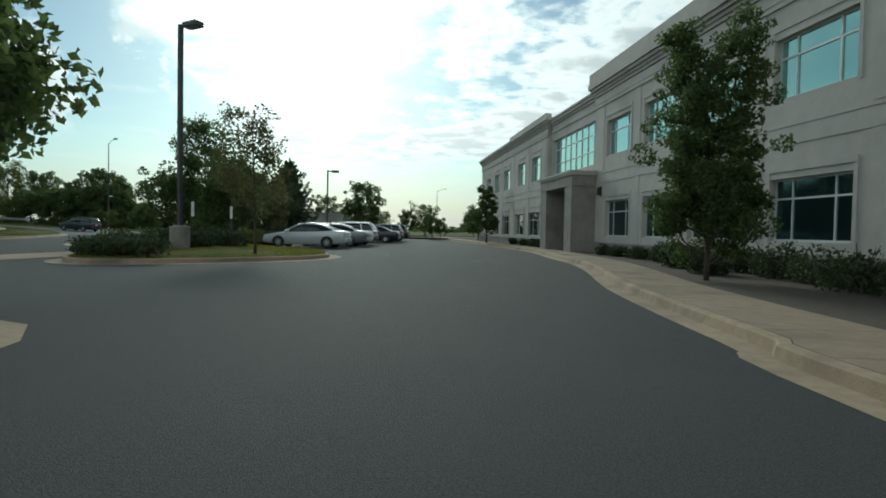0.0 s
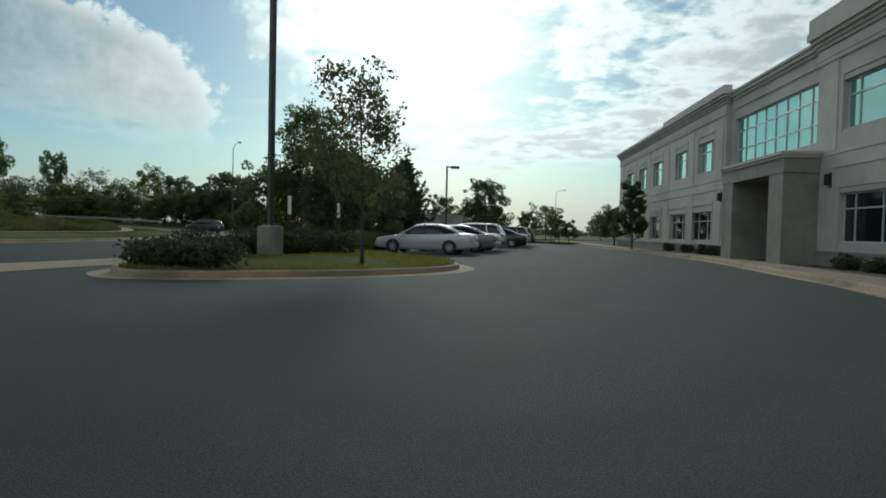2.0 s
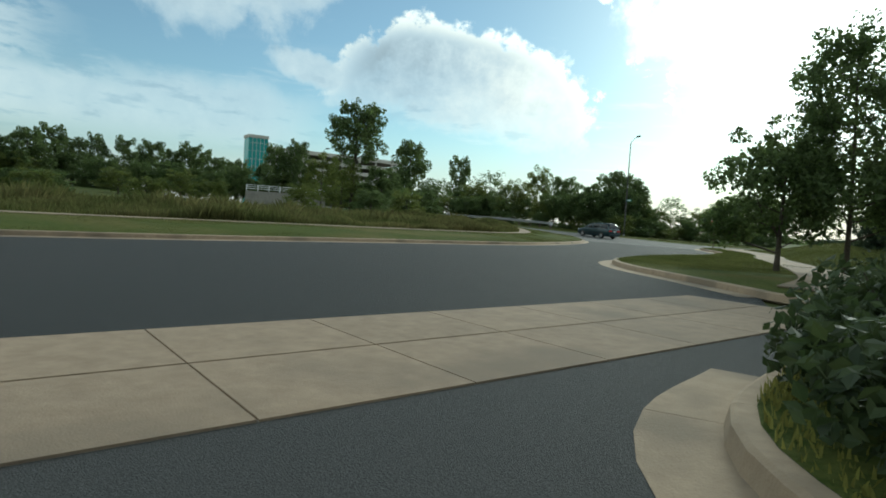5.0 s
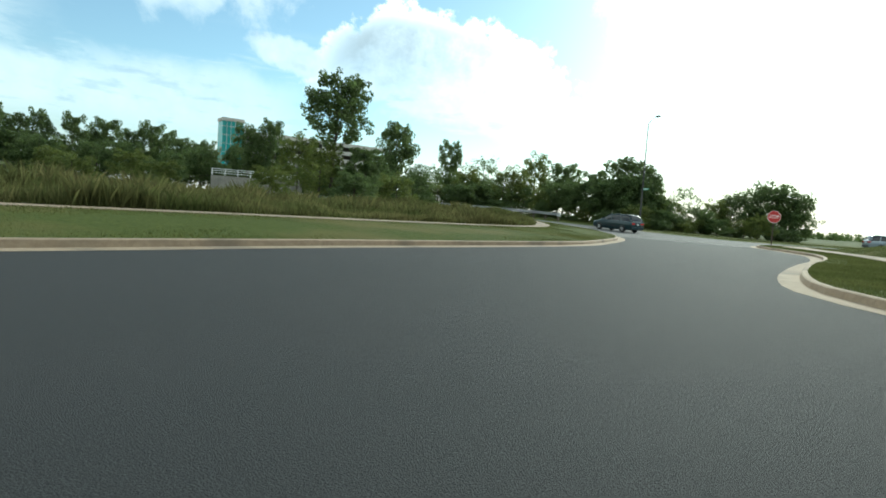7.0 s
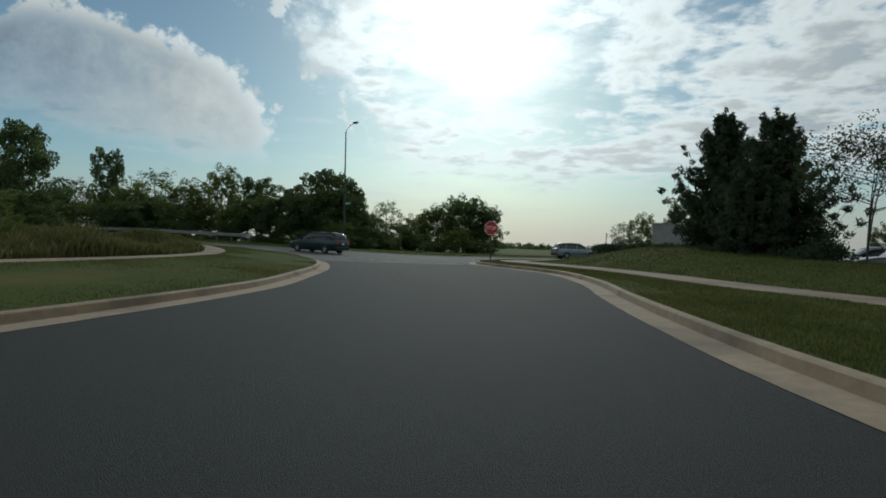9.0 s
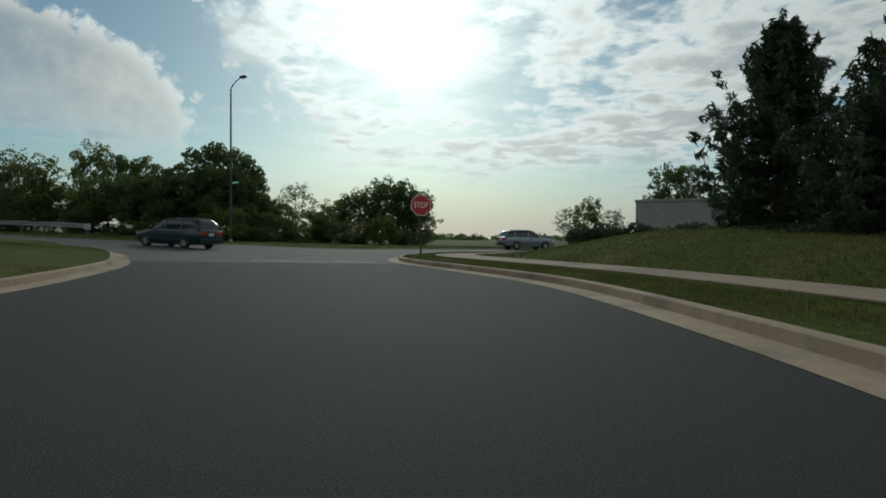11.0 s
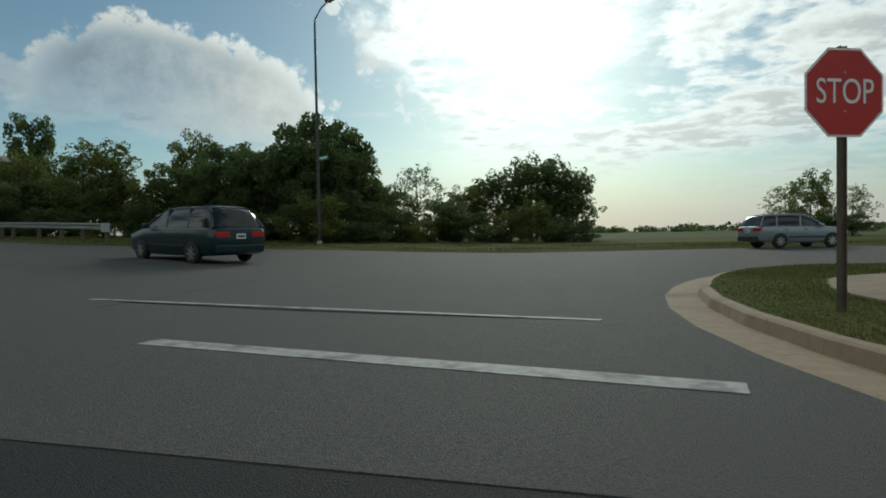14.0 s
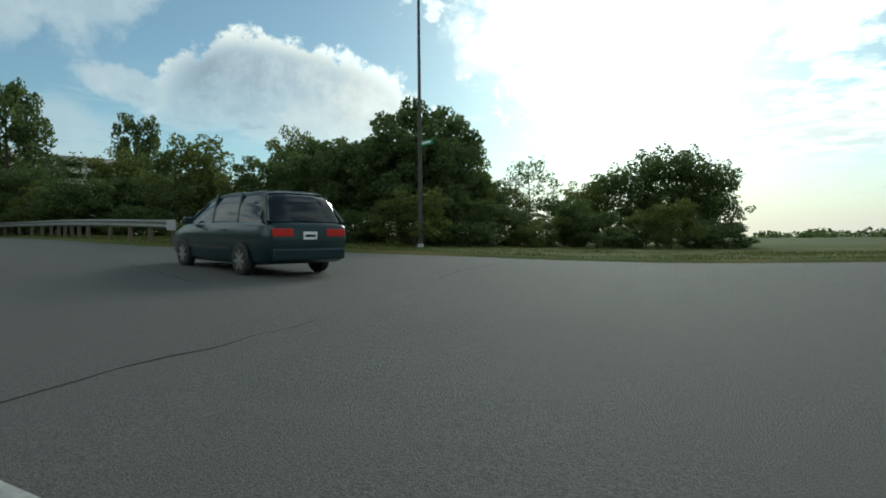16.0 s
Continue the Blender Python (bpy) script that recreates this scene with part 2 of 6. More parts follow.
def mat(name, c1, c2=None, scale=3.0, rough=0.8, metal=0.0, bump=0.0, bump_scale=60.0, big=0.0, c3=None, random_=0.0, trans=0.0, island=0.0, spec=0.5, emit=0.0):
    m = bpy.data.materials.new(name)
    m.use_nodes = True
    nt = m.node_tree
    b = nt.nodes["Principled BSDF"]
    N, L = nt.nodes.new, nt.links.new
    b.inputs["Roughness"].default_value, b.inputs["Metallic"].default_value = rough, metal
    b.inputs["Specular IOR Level"].default_value = spec
    co = N("ShaderNodeTexCoord").outputs["Object"]
    col = None
    if c2 is None:
        b.inputs["Base Color"].default_value = (*c1, 1)
    else:
        n = N("ShaderNodeTexNoise")
        n.inputs["Scale"].default_value, n.inputs["Detail"].default_value = scale, 8
        n.inputs["Roughness"].default_value = 0.65
        L(co, n.inputs["Vector"])
        r = N("ShaderNodeValToRGB")
        r.color_ramp.elements[0].color, r.color_ramp.elements[0].position = (*c1, 1), 0.34
        r.color_ramp.elements[1].color, r.color_ramp.elements[1].position = (*c2, 1), 0.68
        L(n.outputs["Fac"], r.inputs[0])
        col = r.outputs[0]
        if c3 is not None:
            n2 = N("ShaderNodeTexNoise")
            n2.inputs["Scale"].default_value, n2.inputs["Detail"].default_value = big, 5
            L(co, n2.inputs["Vector"])
            rr = N("ShaderNodeMapRange")
            rr.interpolation_type = "SMOOTHSTEP"
            rr.inputs[1].default_value, rr.inputs[2].default_value = 0.48, 0.68
            L(n2.outputs["Fac"], rr.inputs[0])
            mx = N("ShaderNodeMix")
            mx.data_type = "RGBA"
            L(rr.outputs[0], mx.inputs[0])
            L(col, mx.inputs[6])
            mx.inputs[7].default_value = (*c3, 1)
            col = mx.outputs[2]
        if random_ or island:
            if random_:
                rnd = N("ShaderNodeObjectInfo").outputs["Random"]
            else:
                rnd = N("ShaderNodeNewGeometry").outputs["Random Per Island"]
            amount = random_ or island
            mr = N("ShaderNodeMapRange")
            mr.inputs[3].default_value, mr.inputs[4].default_value = 1 - amount, 1 + amount
            L(rnd, mr.inputs[0])
            hs = N("ShaderNodeHueSaturation")
            L(mr.outputs[0], hs.inputs["Value"])
            L(col, hs.inputs["Color"])
            col = hs.outputs[0]
        L(col, b.inputs["Base Color"])
    if bump:
        n3 = N("ShaderNodeTexNoise")
        n3.inputs["Scale"].default_value, n3.inputs["Detail"].default_value = bump_scale, 4
        L(co, n3.inputs["Vector"])
        bp = N("ShaderNodeBump")
        bp.inputs["Strength"].default_value, bp.inputs["Distance"].default_value = bump, 0.02
        L(n3.outputs["Fac"], bp.inputs["Height"])
        L(bp.outputs[0], b.inputs["Normal"])
    if trans:      # thin leaves let light through
        tr = N("ShaderNodeBsdfTranslucent")
        if col is not None:
            L(col, tr.inputs[0])
        mixs = N("ShaderNodeMixShader")
        mixs.inputs[0].default_value = trans
        L(b.outputs[0], mixs.inputs[1])
        L(tr.outputs[0], mixs.inputs[2])
        L(mixs.outputs[0], nt.nodes["Material Output"].inputs[0])
    if emit:
        b.inputs["Emission Color"].default_value = (*c1, 1)
        b.inputs["Emission Strength"].default_value = emit
    return m


def mirror_glass(name, tint):
    """Coated office glazing that mirrors its surroundings in its own tint."""
    m = mat(name, tint, tuple(v * 1.08 for v in tint), 0.35, 0.06, 0.8, bump=0.02, bump_scale=0.8)
    return m


M = {}
M["grass"] = mat("grass", (0.043, 0.064, 0.014), (0.101, 0.111, 0.030), 9.0, 0.95, bump=1.0, bump_scale=45, big=0.2, c3=(0.117, 0.105, 0.037), spec=0.05)
M["field"] = mat("field", (0.060, 0.078, 0.026), (0.105, 0.108, 0.040), 0.5, 0.95, big=0.03, c3=(0.055, 0.080, 0.024), spec=0.05)
M["asphalt"] = mat("asphalt", (0.022, 0.023, 0.023), (0.072, 0.072, 0.070), 70, 0.88, bump=0.9, bump_scale=110, big=0.25, c3=(0.052, 0.052, 0.050), spec=0.35)
M["asphalt_dark"] = mat("fresh asphalt", (0.012, 0.013, 0.013), (0.048, 0.049, 0.049), 70, 0.88, bump=0.9, bump_scale=110, big=0.2, c3=(0.032, 0.032, 0.032), spec=0.3)
M["asphalt_old"] = mat("worn asphalt", (0.048, 0.047, 0.044), (0.130, 0.126, 0.118), 60, 0.88, bump=0.8, bump_scale=110, big=0.2, c3=(0.083, 0.080, 0.075), spec=0.35)
M["concrete"] = mat("concrete", (0.225, 0.162, 0.106), (0.305, 0.226, 0.152), 5, 0.92, bump=0.3, bump_scale=80, big=0.5, c3=(0.18, 0.135, 0.092), random_=0.06)
M["kerb"] = mat("kerb concrete", (0.275, 0.200, 0.130), (0.365, 0.275, 0.182), 6, 0.92, bump=0.3, bump_scale=60, big=0.6, c3=(0.195, 0.148, 0.10), random_=0.07)
M["joint"] = mat("joint", (0.10, 0.09, 0.075), (0.14, 0.125, 0.10), 9, 0.95)
M["paint"] = mat("road paint", (0.26, 0.26, 0.245), (0.42, 0.415, 0.39), 9, 0.8, big=3, c3=(0.15, 0.15, 0.145))
M["precast"] = mat("precast wall", (0.46, 0.425, 0.385), (0.54, 0.500, 0.455), 2.2, 0.88, bump=0.2, bump_scale=90, big=0.35, c3=(0.40, 0.37, 0.335))
M["enclosure"] = mat("grey block wall", (0.235, 0.235, 0.225), (0.30, 0.30, 0.285), 3.0, 0.9, bump=0.2, bump_scale=70, big=0.4, c3=(0.20, 0.20, 0.19))
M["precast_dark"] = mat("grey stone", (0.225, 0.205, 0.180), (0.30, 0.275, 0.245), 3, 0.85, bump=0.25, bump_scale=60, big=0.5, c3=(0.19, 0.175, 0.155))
M["frame"] = mat("pale aluminium", (0.55, 0.56, 0.55), (0.63, 0.64, 0.63), 4, 0.45, 0.3)
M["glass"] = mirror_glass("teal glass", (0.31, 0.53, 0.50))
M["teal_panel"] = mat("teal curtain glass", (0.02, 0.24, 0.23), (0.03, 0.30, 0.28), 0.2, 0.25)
# same teal glazing, its colour darkened to imitate tree reflections low down
M["glass_dark_reflection"] = mirror_glass("teal glass with dark reflections in its tint", (0.045, 0.088, 0.088))
M["roof"] = mat("roof gravel", (0.20, 0.20, 0.19), (0.3, 0.3, 0.28), 9, 0.95)
M["steel"] = mat("galvanised steel", (0.30, 0.31, 0.31), (0.42, 0.43, 0.43), 5, 0.55, 0.35)
M["pole"] = mat("bronze pole", (0.045, 0.042, 0.04), (0.075, 0.07, 0.065), 3, 0.5, 0.3)
M["lens"] = mat("lamp lens", (0.5, 0.5, 0.48), (0.6, 0.6, 0.57), 5, 0.3)
M["bark"] = mat("bark", (0.045, 0.035, 0.026), (0.10, 0.082, 0.062), 14, 0.95, bump=0.8, bump_scale=25)
M["leaf"] = mat("leaf", (0.074, 0.112, 0.034), (0.125, 0.165, 0.056), 0.9, 0.6, trans=0.62, island=0.4)
M["leaf_light"] = mat("pale leaf", (0.095, 0.128, 0.026), (0.155, 0.172, 0.044), 0.9, 0.6, trans=0.58, island=0.35)
M["leaf_red"] = mat("olive leaf", (0.085, 0.096, 0.034), (0.130, 0.124, 0.048), 0.9, 0.6, trans=0.58, island=0.35)
M["needle"] = mat("needles", (0.034, 0.054, 0.026), (0.062, 0.085, 0.038), 1.2, 0.7, trans=0.3, island=0.3)
M["shrub"] = mat("shrub leaf", (0.030, 0.050, 0.016), (0.062, 0.080, 0.026), 1.2, 0.65, trans=0.35, island=0.35)
M["reed"] = mat("tall grass", (0.085, 0.100, 0.032), (0.165, 0.145, 0.062), 0.35, 0.85, trans=0.35, island=0.35, spec=0.05)
M["dry_blade"] = mat("yellowish grass blade", (0.17, 0.172, 0.042), (0.25, 0.225, 0.065), 0.5, 0.85, trans=0.45, island=0.3, spec=0.05)
M["blade"] = mat("grass blade", (0.078, 0.092, 0.028), (0.134, 0.139, 0.050), 0.5, 0.85, trans=0.42, island=0.3, spec=0.05)
M["red"] = mat("sign red", (0.42, 0.03, 0.03), (0.50, 0.04, 0.035), 3, 0.5)
M["white"] = mat("white sheet", (0.72, 0.72, 0.70), (0.8, 0.8, 0.78), 4, 0.5)
M["green"] = mat("sign green", (0.01, 0.18, 0.10), (0.015, 0.22, 0.12), 3, 0.5)
M["tyre"] = mat("rubber", (0.015, 0.015, 0.015), (0.028, 0.028, 0.027), 9, 0.8)
M["rim"] = mat("alloy", (0.42, 0.42, 0.42), (0.52, 0.52, 0.52), 5, 0.3, 0.8)
M["trim"] = mat("black trim", (0.018, 0.018, 0.018), (0.03, 0.03, 0.03), 6, 0.6)
M["car_glass"] = mat("car glass", (0.012, 0.015, 0.016), rough=0.06)
M["tail"] = mat("tail lens", (0.35, 0.015, 0.012), rough=0.2)
M["tail_lit"] = mat("lit tail lens", (0.36, 0.018, 0.014), rough=0.25, emit=0.12)
M["head"] = mat("head lens", (0.6, 0.62, 0.63), rough=0.1)
M["tar"] = mat("tar seam", (0.018, 0.018, 0.018), (0.035, 0.035, 0.034), 8, 0.95, spec=0.1)
M["timber"] = mat("weathered timber", (0.085, 0.065, 0.048), (0.14, 0.11, 0.082), 9, 0.9, bump=0.5, bump_scale=30)
M["footing"] = mat("grey footing concrete", (0.20, 0.185, 0.155), (0.29, 0.27, 0.23), 5, 0.92, bump=0.3, bump_scale=60, big=1.2, c3=(0.16, 0.148, 0.125))
M["soil"] = mat("mulch", (0.05, 0.037, 0.026), (0.095, 0.07, 0.05), 12, 0.95, bump=0.8, bump_scale=30)


def paint(name, c, coat=0.7):
    m = mat(name, c, tuple(v * 1.08 for v in c), 3, 0.3, 0.15)
    m.node_tree.nodes["Principled BSDF"].inputs["Coat Weight"].default_value = coat
    return m


M["silver"] = paint("silver paint", (0.50, 0.51, 0.52))
M["navy"] = paint("dark teal paint", (0.005, 0.023, 0.027), 0.35)
M["black_car"] = paint("black paint", (0.02, 0.02, 0.022))
M["grey_car"] = paint("grey paint", (0.16, 0.165, 0.17))
M["white_car"] = paint("white paint", (0.70, 0.70, 0.69))
M["slate"] = paint("slate blue paint", (0.20, 0.245, 0.27))

# ---------------------------------------------------------------- mesh helpers


def part(name, bm, material, parent=None, label="", smooth=False):
    me = bpy.data.meshes.new(name)
    if isinstance(bm, bmesh.types.BMesh):
        bm.normal_update()
        bm.to_mesh(me)
        bm.free()
    else:
        me.from_pydata(bm[0], [], bm[1])
    me.materials.append(material)
    if smooth:
        me.polygons.foreach_set("use_smooth", [True] * len(me.polygons))
    ob = new(name, me)
    if parent:
        ob.parent = parent
    if label:
        ob["label"] = label
    return ob


def empty(name, m=None, label="", category="", group="", kind=""):
    ob = new(name)
    ob.empty_display_size = 0.3
    if m is not None:
        ob.matrix_basis = m
    return tagged(ob, label, category, group, kind)


def add_box(bm, x0, x1, y0, y1, z0, z1, m=None, bevel=0.0):
    vs = [bm.verts.new((x, y, z)) for x in (x0, x1) for y in (y0, y1) for z in (z0, z1)]
    fs = [bm.faces.new([vs[i] for i in f]) for f in ((0, 1, 3, 2), (4, 6, 7, 5), (0, 4, 5, 1), (2, 3, 7, 6), (0, 2, 6, 4), (1, 5, 7, 3))]
    if bevel:
        es = list({e for f in fs for e in f.edges})
        r = bmesh.ops.bevel(bm, geom=es, offset=bevel, segments=2, affect="EDGES", profile=0.6)
        vs = list({v for f in r["faces"] for v in f.verts} | {v for v in vs if v.is_valid})
    if m is not None:
        bmesh.ops.transform(bm, matrix=m, verts=[v for v in vs if v.is_valid])
    return vs


def box(x0, x1, y0, y1, z0, z1, m=None, bevel=0.0):
    bm = bmesh.new()
    add_box(bm, x0, x1, y0, y1, z0, z1, m, bevel)
    return bm


def add_tube(bm, pts, radii, n=8, cap=True):
    rings = []
    for i, p in enumerate(pts):
        p = Vector(p)
        d = (Vector(pts[min(i + 1, len(pts) - 1)]) - Vector(pts[max(i - 1, 0)])).normalized()
        a = d.orthogonal().normalized() if abs(d.z) < 0.99 else Vector((1, 0, 0))
        a = (a - d * a.dot(d)).normalized()
        b = d.cross(a)
        rings.append([bm.verts.new(p + (a * math.cos(t) + b * math.sin(t)) * radii[i]) for t in (2 * math.pi * k / n for k in range(n))])
    for r, s in zip(rings, rings[1:]):
        for k in range(n):
            bm.faces.new((r[k], r[(k + 1) % n], s[(k + 1) % n], s[k]))
    if cap:
        bm.faces.new(rings[0][::-1])
        bm.faces.new(rings[-1])
    return rings


def tube(pts, radii, n=8):
    bm = bmesh.new()
    add_tube(bm, pts, radii, n)
    return bm


def prism(poly, z0, z1):
    """An upright slab over a plan polygon."""
    bm = bmesh.new()
    top = [bm.verts.new((x, y, z1)) for x, y in poly]
    low = [bm.verts.new((x, y, z0)) for x, y in poly]
    f = bm.faces.new(top)
    if f.normal.z < 0:
        f.normal_flip()
    for i in range(len(poly)):
        j = (i + 1) % len(poly)
        bm.faces.new((low[i], low[j], top[j], top[i]))
    bmesh.ops.recalc_face_normals(bm, faces=bm.faces)
    bmesh.ops.triangulate(bm, faces=[f])
    return bm


def smooth_line(pts, step=1.0):
    """Catmull-Rom through plan points, about step apart."""
    p = [Vector(q) for q in pts]
    p = [p[0] * 2 - p[1]] + p + [p[-1] * 2 - p[-2]]
    out = []
    for i in range(1, len(p) - 2):
        k = max(1, int((p[i + 1] - p[i]).length / step))
        for j in range(k):
            t = j / k
            a, b, c, d = p[i - 1], p[i], p[i + 1], p[i + 2]
            out.append(0.5 * ((2 * b) + (c - a) * t + (2 * a - 5 * b + 4 * c - d) * t * t + (3 * b - a - 3 * c + d) * t ** 3))
    out.append(p[-2])
    return out


def offset_line(line, d):
    out = []
    for i, p in enumerate(line):
        t = (line[min(i + 1, len(line) - 1)] - line[max(i - 1, 0)]).normalized()
        out.append(p + Vector((-t.y, t.x)) * d)
    return out


def strip(a, b, za, zb):
    """A sheet between two plan lines of the same length."""
    v = [(p.x, p.y, za) for p in a] + [(p.x, p.y, zb) for p in b]
    n = len(a)
    return v, [(i, i + 1, n + i + 1, n + i) for i in range(n - 1)]


def kerb(parent_name, line, label, group="kerbs", wide=0.16, high=0.15, gutter=0.45, side=1, seg=3):
    """A run of kerb stones with a concrete gutter, each stone a piece."""
    run = empty("kerb", None, label, "kerb", group, "structure")
    t_line = line
    a, b, c = offset_line(t_line, 0), offset_line(t_line, side * wide), offset_line(t_line, -side * gutter)
    for i in range(0, len(t_line) - 1, seg):
        j = min(i + seg, len(t_line) - 1)
        bm = bmesh.new()
        prof = []
        for k in range(i, j + 1):
            ga, gb, gc = a[k], b[k], c[k]
            if k == i:
                s = (t_line[min(k + 1, len(t_line) - 1)] - t_line[k]).normalized() * 0.006
                ga, gb, gc = ga + s, gb + s, gc + s
            prof.append([bm.verts.new(q) for q in ((gc.x, gc.y, 0.006), (ga.x, ga.y, 0.014), (ga.x + (gb.x - ga.x) * 0.15, ga.y + (gb.y - ga.y) * 0.15, high - 0.02), (ga.x + (gb.x - ga.x) * 0.35, ga.y + (gb.y - ga.y) * 0.35, high), (gb.x, gb.y, high + 0.003), (gb.x, gb.y, -0.05))])
        for p, q in zip(prof, prof[1:]):
            for m_ in range(5):
                bm.faces.new((p[m_], q[m_], q[m_ + 1], p[m_ + 1]))
        bm.faces.new(prof[0])
        bm.faces.new(prof[-1][::-1])
        bmesh.ops.recalc_face_normals(bm, faces=bm.faces)
        part("kerb_stone", bm, M["kerb"], run)
    return run

# ---------------------------------------------------------------- ground, roads, kerbs
def lines(*ctrl, n=6):
    """Several plan lines with the same number of points."""
    out = []
    for c in ctrl:
        p = [Vector(q) for q in c]
        p = [p[0] * 2 - p[1]] + p + [p[-1] * 2 - p[-2]]
        o = []
        for i in range(1, len(p) - 2):
            for j in range(n):
                t = j / n
                a, b, c_, d = p[i - 1:i + 3]
                o.append(0.5 * ((2 * b) + (c_ - a) * t + (2 * a - 5 * b + 4 * c_ - d) * t * t + (3 * b - a - 3 * c_ + d) * t ** 3))
        out.append(o + [p[-2]])
    return out


def grid_sheet(rows):
    n = len(rows[0])
    v = [p for r in rows for p in r]
    f = [(k * n + i, k * n + i + 1, (k + 1) * n + i + 1, (k + 1) * n + i) for k in range(len(rows) - 1) for i in range(n - 1)]
    return v, f


def ring_plane(r, z):
    k = 48
    v = [(0, 20, z)] + [(s * math.cos(a), 20 + s * math.sin(a), z) for s in (60, 300, r) for a in (2 * math.pi * i / k for i in range(k))]
    f = [(0, 1 + i, 1 + (i + 1) % k) for i in range(k)]
    for b in (1, 1 + k):
        f += [(b + i, b + k + i, b + k + (i + 1) % k, b + (i + 1) % k) for i in range(k)]
    return v, f


tagged(part("ground", ring_plane(2600, -0.06), M["field"]), "dry green meadow ground reaching to the horizon", "ground", kind="structure")

LOT_EDGE = [(3.2, -40), (3.2, 0), (3.6, 6), (4.2, 11), (4.8, 14), (5.5, 17.2), (6.1, 21), (6.4, 25.5), (6.8, 30), (7.0, 34), (6.7, 40), (6.0, 50), (5.2, 62), (3.5, 100)]
RIGHT = [(-12.9, 27.5), (-14.8, 29.2), (-17.2, 31.2), (-19.0, 33.6), (-19.9, 36.8), (-20.5, 41), (-20.9, 45), (-21.3, 50), (-22.5, 56), (-24.8, 61), (-26.5, 64.2), (-27.6, 66.9), (-28.1, 69.6), (-27.9, 72.4), (-26.8, 75.2), (-24, 77.4), (-19, 78.8), (-10, 79.2), (40, 76)]
LEFT_C = [(-31.5, -40), (-30.4, -10), (-27.9, 18), (-28.3, 30), (-28.8, 42), (-30.4, 48.6), (-33.0, 56), (-37.0, 63.5), (-43.5, 70.0), (-60, 76.0), (-130, 86)]
LEFT_S1 = [(-37, -40), (-35.9, -10), (-33.4, 18), (-33.8, 30), (-34.5, 43), (-35.8, 50), (-38.3, 56.5), (-41.8, 61.8), (-47, 65.5), (-62, 71.5), (-131, 81.8)]
LEFT_S2 = [(-38.6, -40), (-37.5, -10), (-35.0, 18), (-35.4, 30), (-36.1, 43.4), (-37.3, 50.6), (-39.7, 57), (-43, 61.2), (-48, 64.1), (-62.6, 70), (-131.5, 80.2)]
LEFT_B1 = [(-42.7, -40), (-41.6, -10), (-40.4, 18), (-40.1, 30), (-40.4, 43), (-41.6, 49.5), (-43.8, 54.8), (-47, 58.5), (-52, 61.0), (-65, 65.8), (-132, 75.5)]
LEFT_B2 = [(-90, -40), (-90, -10), (-90, 12), (-90, 24), (-90, 34), (-91, 40), (-92, 45), (-93, 49), (-94, 52), (-98, 55), (-133, 66)]
LEFT_B3 = [(-190, -60), (-190, -10), (-190, 12), (-190, 22), (-190, 30), (-190, 36), (-190, 40), (-190, 44), (-190, 47), (-190, 50), (-190, 58)]
lc, walk_a, walk_b, b1, b2, b3 = lines(LEFT_C, LEFT_S1, LEFT_S2, LEFT_B1, LEFT_B2, LEFT_B3)
inner = offset_line(lc, 0.16)
FAR_EDGE = [(-130, 97.0), (-80, 88.6), (-62, 83.9), (-54, 82.3), (-48, 85.2), (-42, 88.0), (-34, 89.6), (-24, 94.6), (-10, 99.2), (40, 108)]


def rise(x, y):
    """How far the main road and its verges climb towards the meadow side."""
    def ease(v, a, b):
        v = min(1.0, max(0.0, (v - a) / (b - a)))
        return v * v * (3 - 2 * v)
    u = max(0.0, -x - 33.0)
    return 1.6 * u * u / (u * u + 500.0) * ease(y, 52, 66) * ease(y, 170, 125)


def slices(bm):
    """Cuts a broad sheet into strips, so that it can follow the rise."""
    for k in range(-33, -132, -3):
        bmesh.ops.bisect_plane(bm, geom=bm.verts[:] + bm.edges[:] + bm.faces[:], plane_co=(k, 0, 0), plane_no=(1, 0, 0))
    for k in range(54, 104, 4):
        bmesh.ops.bisect_plane(bm, geom=bm.verts[:] + bm.edges[:] + bm.faces[:], plane_co=(0, k, 0), plane_no=(0, 1, 0))
    return bm


exit_poly = [(-21.3, -40), (-12.2, 25.5)] + RIGHT[:11] + [tuple(p) for p in reversed(lc[:43])]
tagged(part("road_exit", slices(prism(exit_poly, -0.05, 0.0)), M["asphalt_dark"]), "dark freshly sealed asphalt access road", "road", kind="structure")
main_poly = [tuple(p) for p in reversed(lc[42:])] + RIGHT[10:] + list(reversed(FAR_EDGE))
tagged(part("road_main", slices(prism(main_poly, -0.05, 0.005)), M["asphalt_old"]), "worn light grey asphalt main road", "road", kind="structure")
lot = [(-21.2, -40)] + [(x + 0.05, y) for x, y in LOT_EDGE] + [(-7, 100), (-7.6, 76), (-11.2, 68), (-11.4, 52), (-9.2, 44), (-9.4, 31), (-12.35, 21)]
tagged(part("parking_lot", prism(lot, -0.05, 0.002), M["asphalt"]), "grey asphalt car park", "parking lot", kind="structure")

# walk along the road, with the drive crossing it, in slabs
BAND = pose(-13.6, 18, 0, 0, 0, -8)       # the middle line of the walk
walk_run = tagged(part("pavement", prism([tuple((BAND @ Vector((x, y, 0))).to_2d()) for x, y in ((-1.25, -46), (1.25, -46), (1.25, 8.2), (-1.25, 8.2))], -0.05, 0.004), M["joint"]), "buff concrete walk that crosses the drive", "pavement", kind="structure")
for i in range(36):
    y0 = -46 + i * 1.5
    for x0, x1 in ((-1.25, -0.01), (0.01, 1.25)):
        part("slab", box(x0 + 0.006, x1 - 0.006, y0 + 0.008, y0 + 1.492, 0.0, 0.018, BAND), M["concrete"], walk_run)


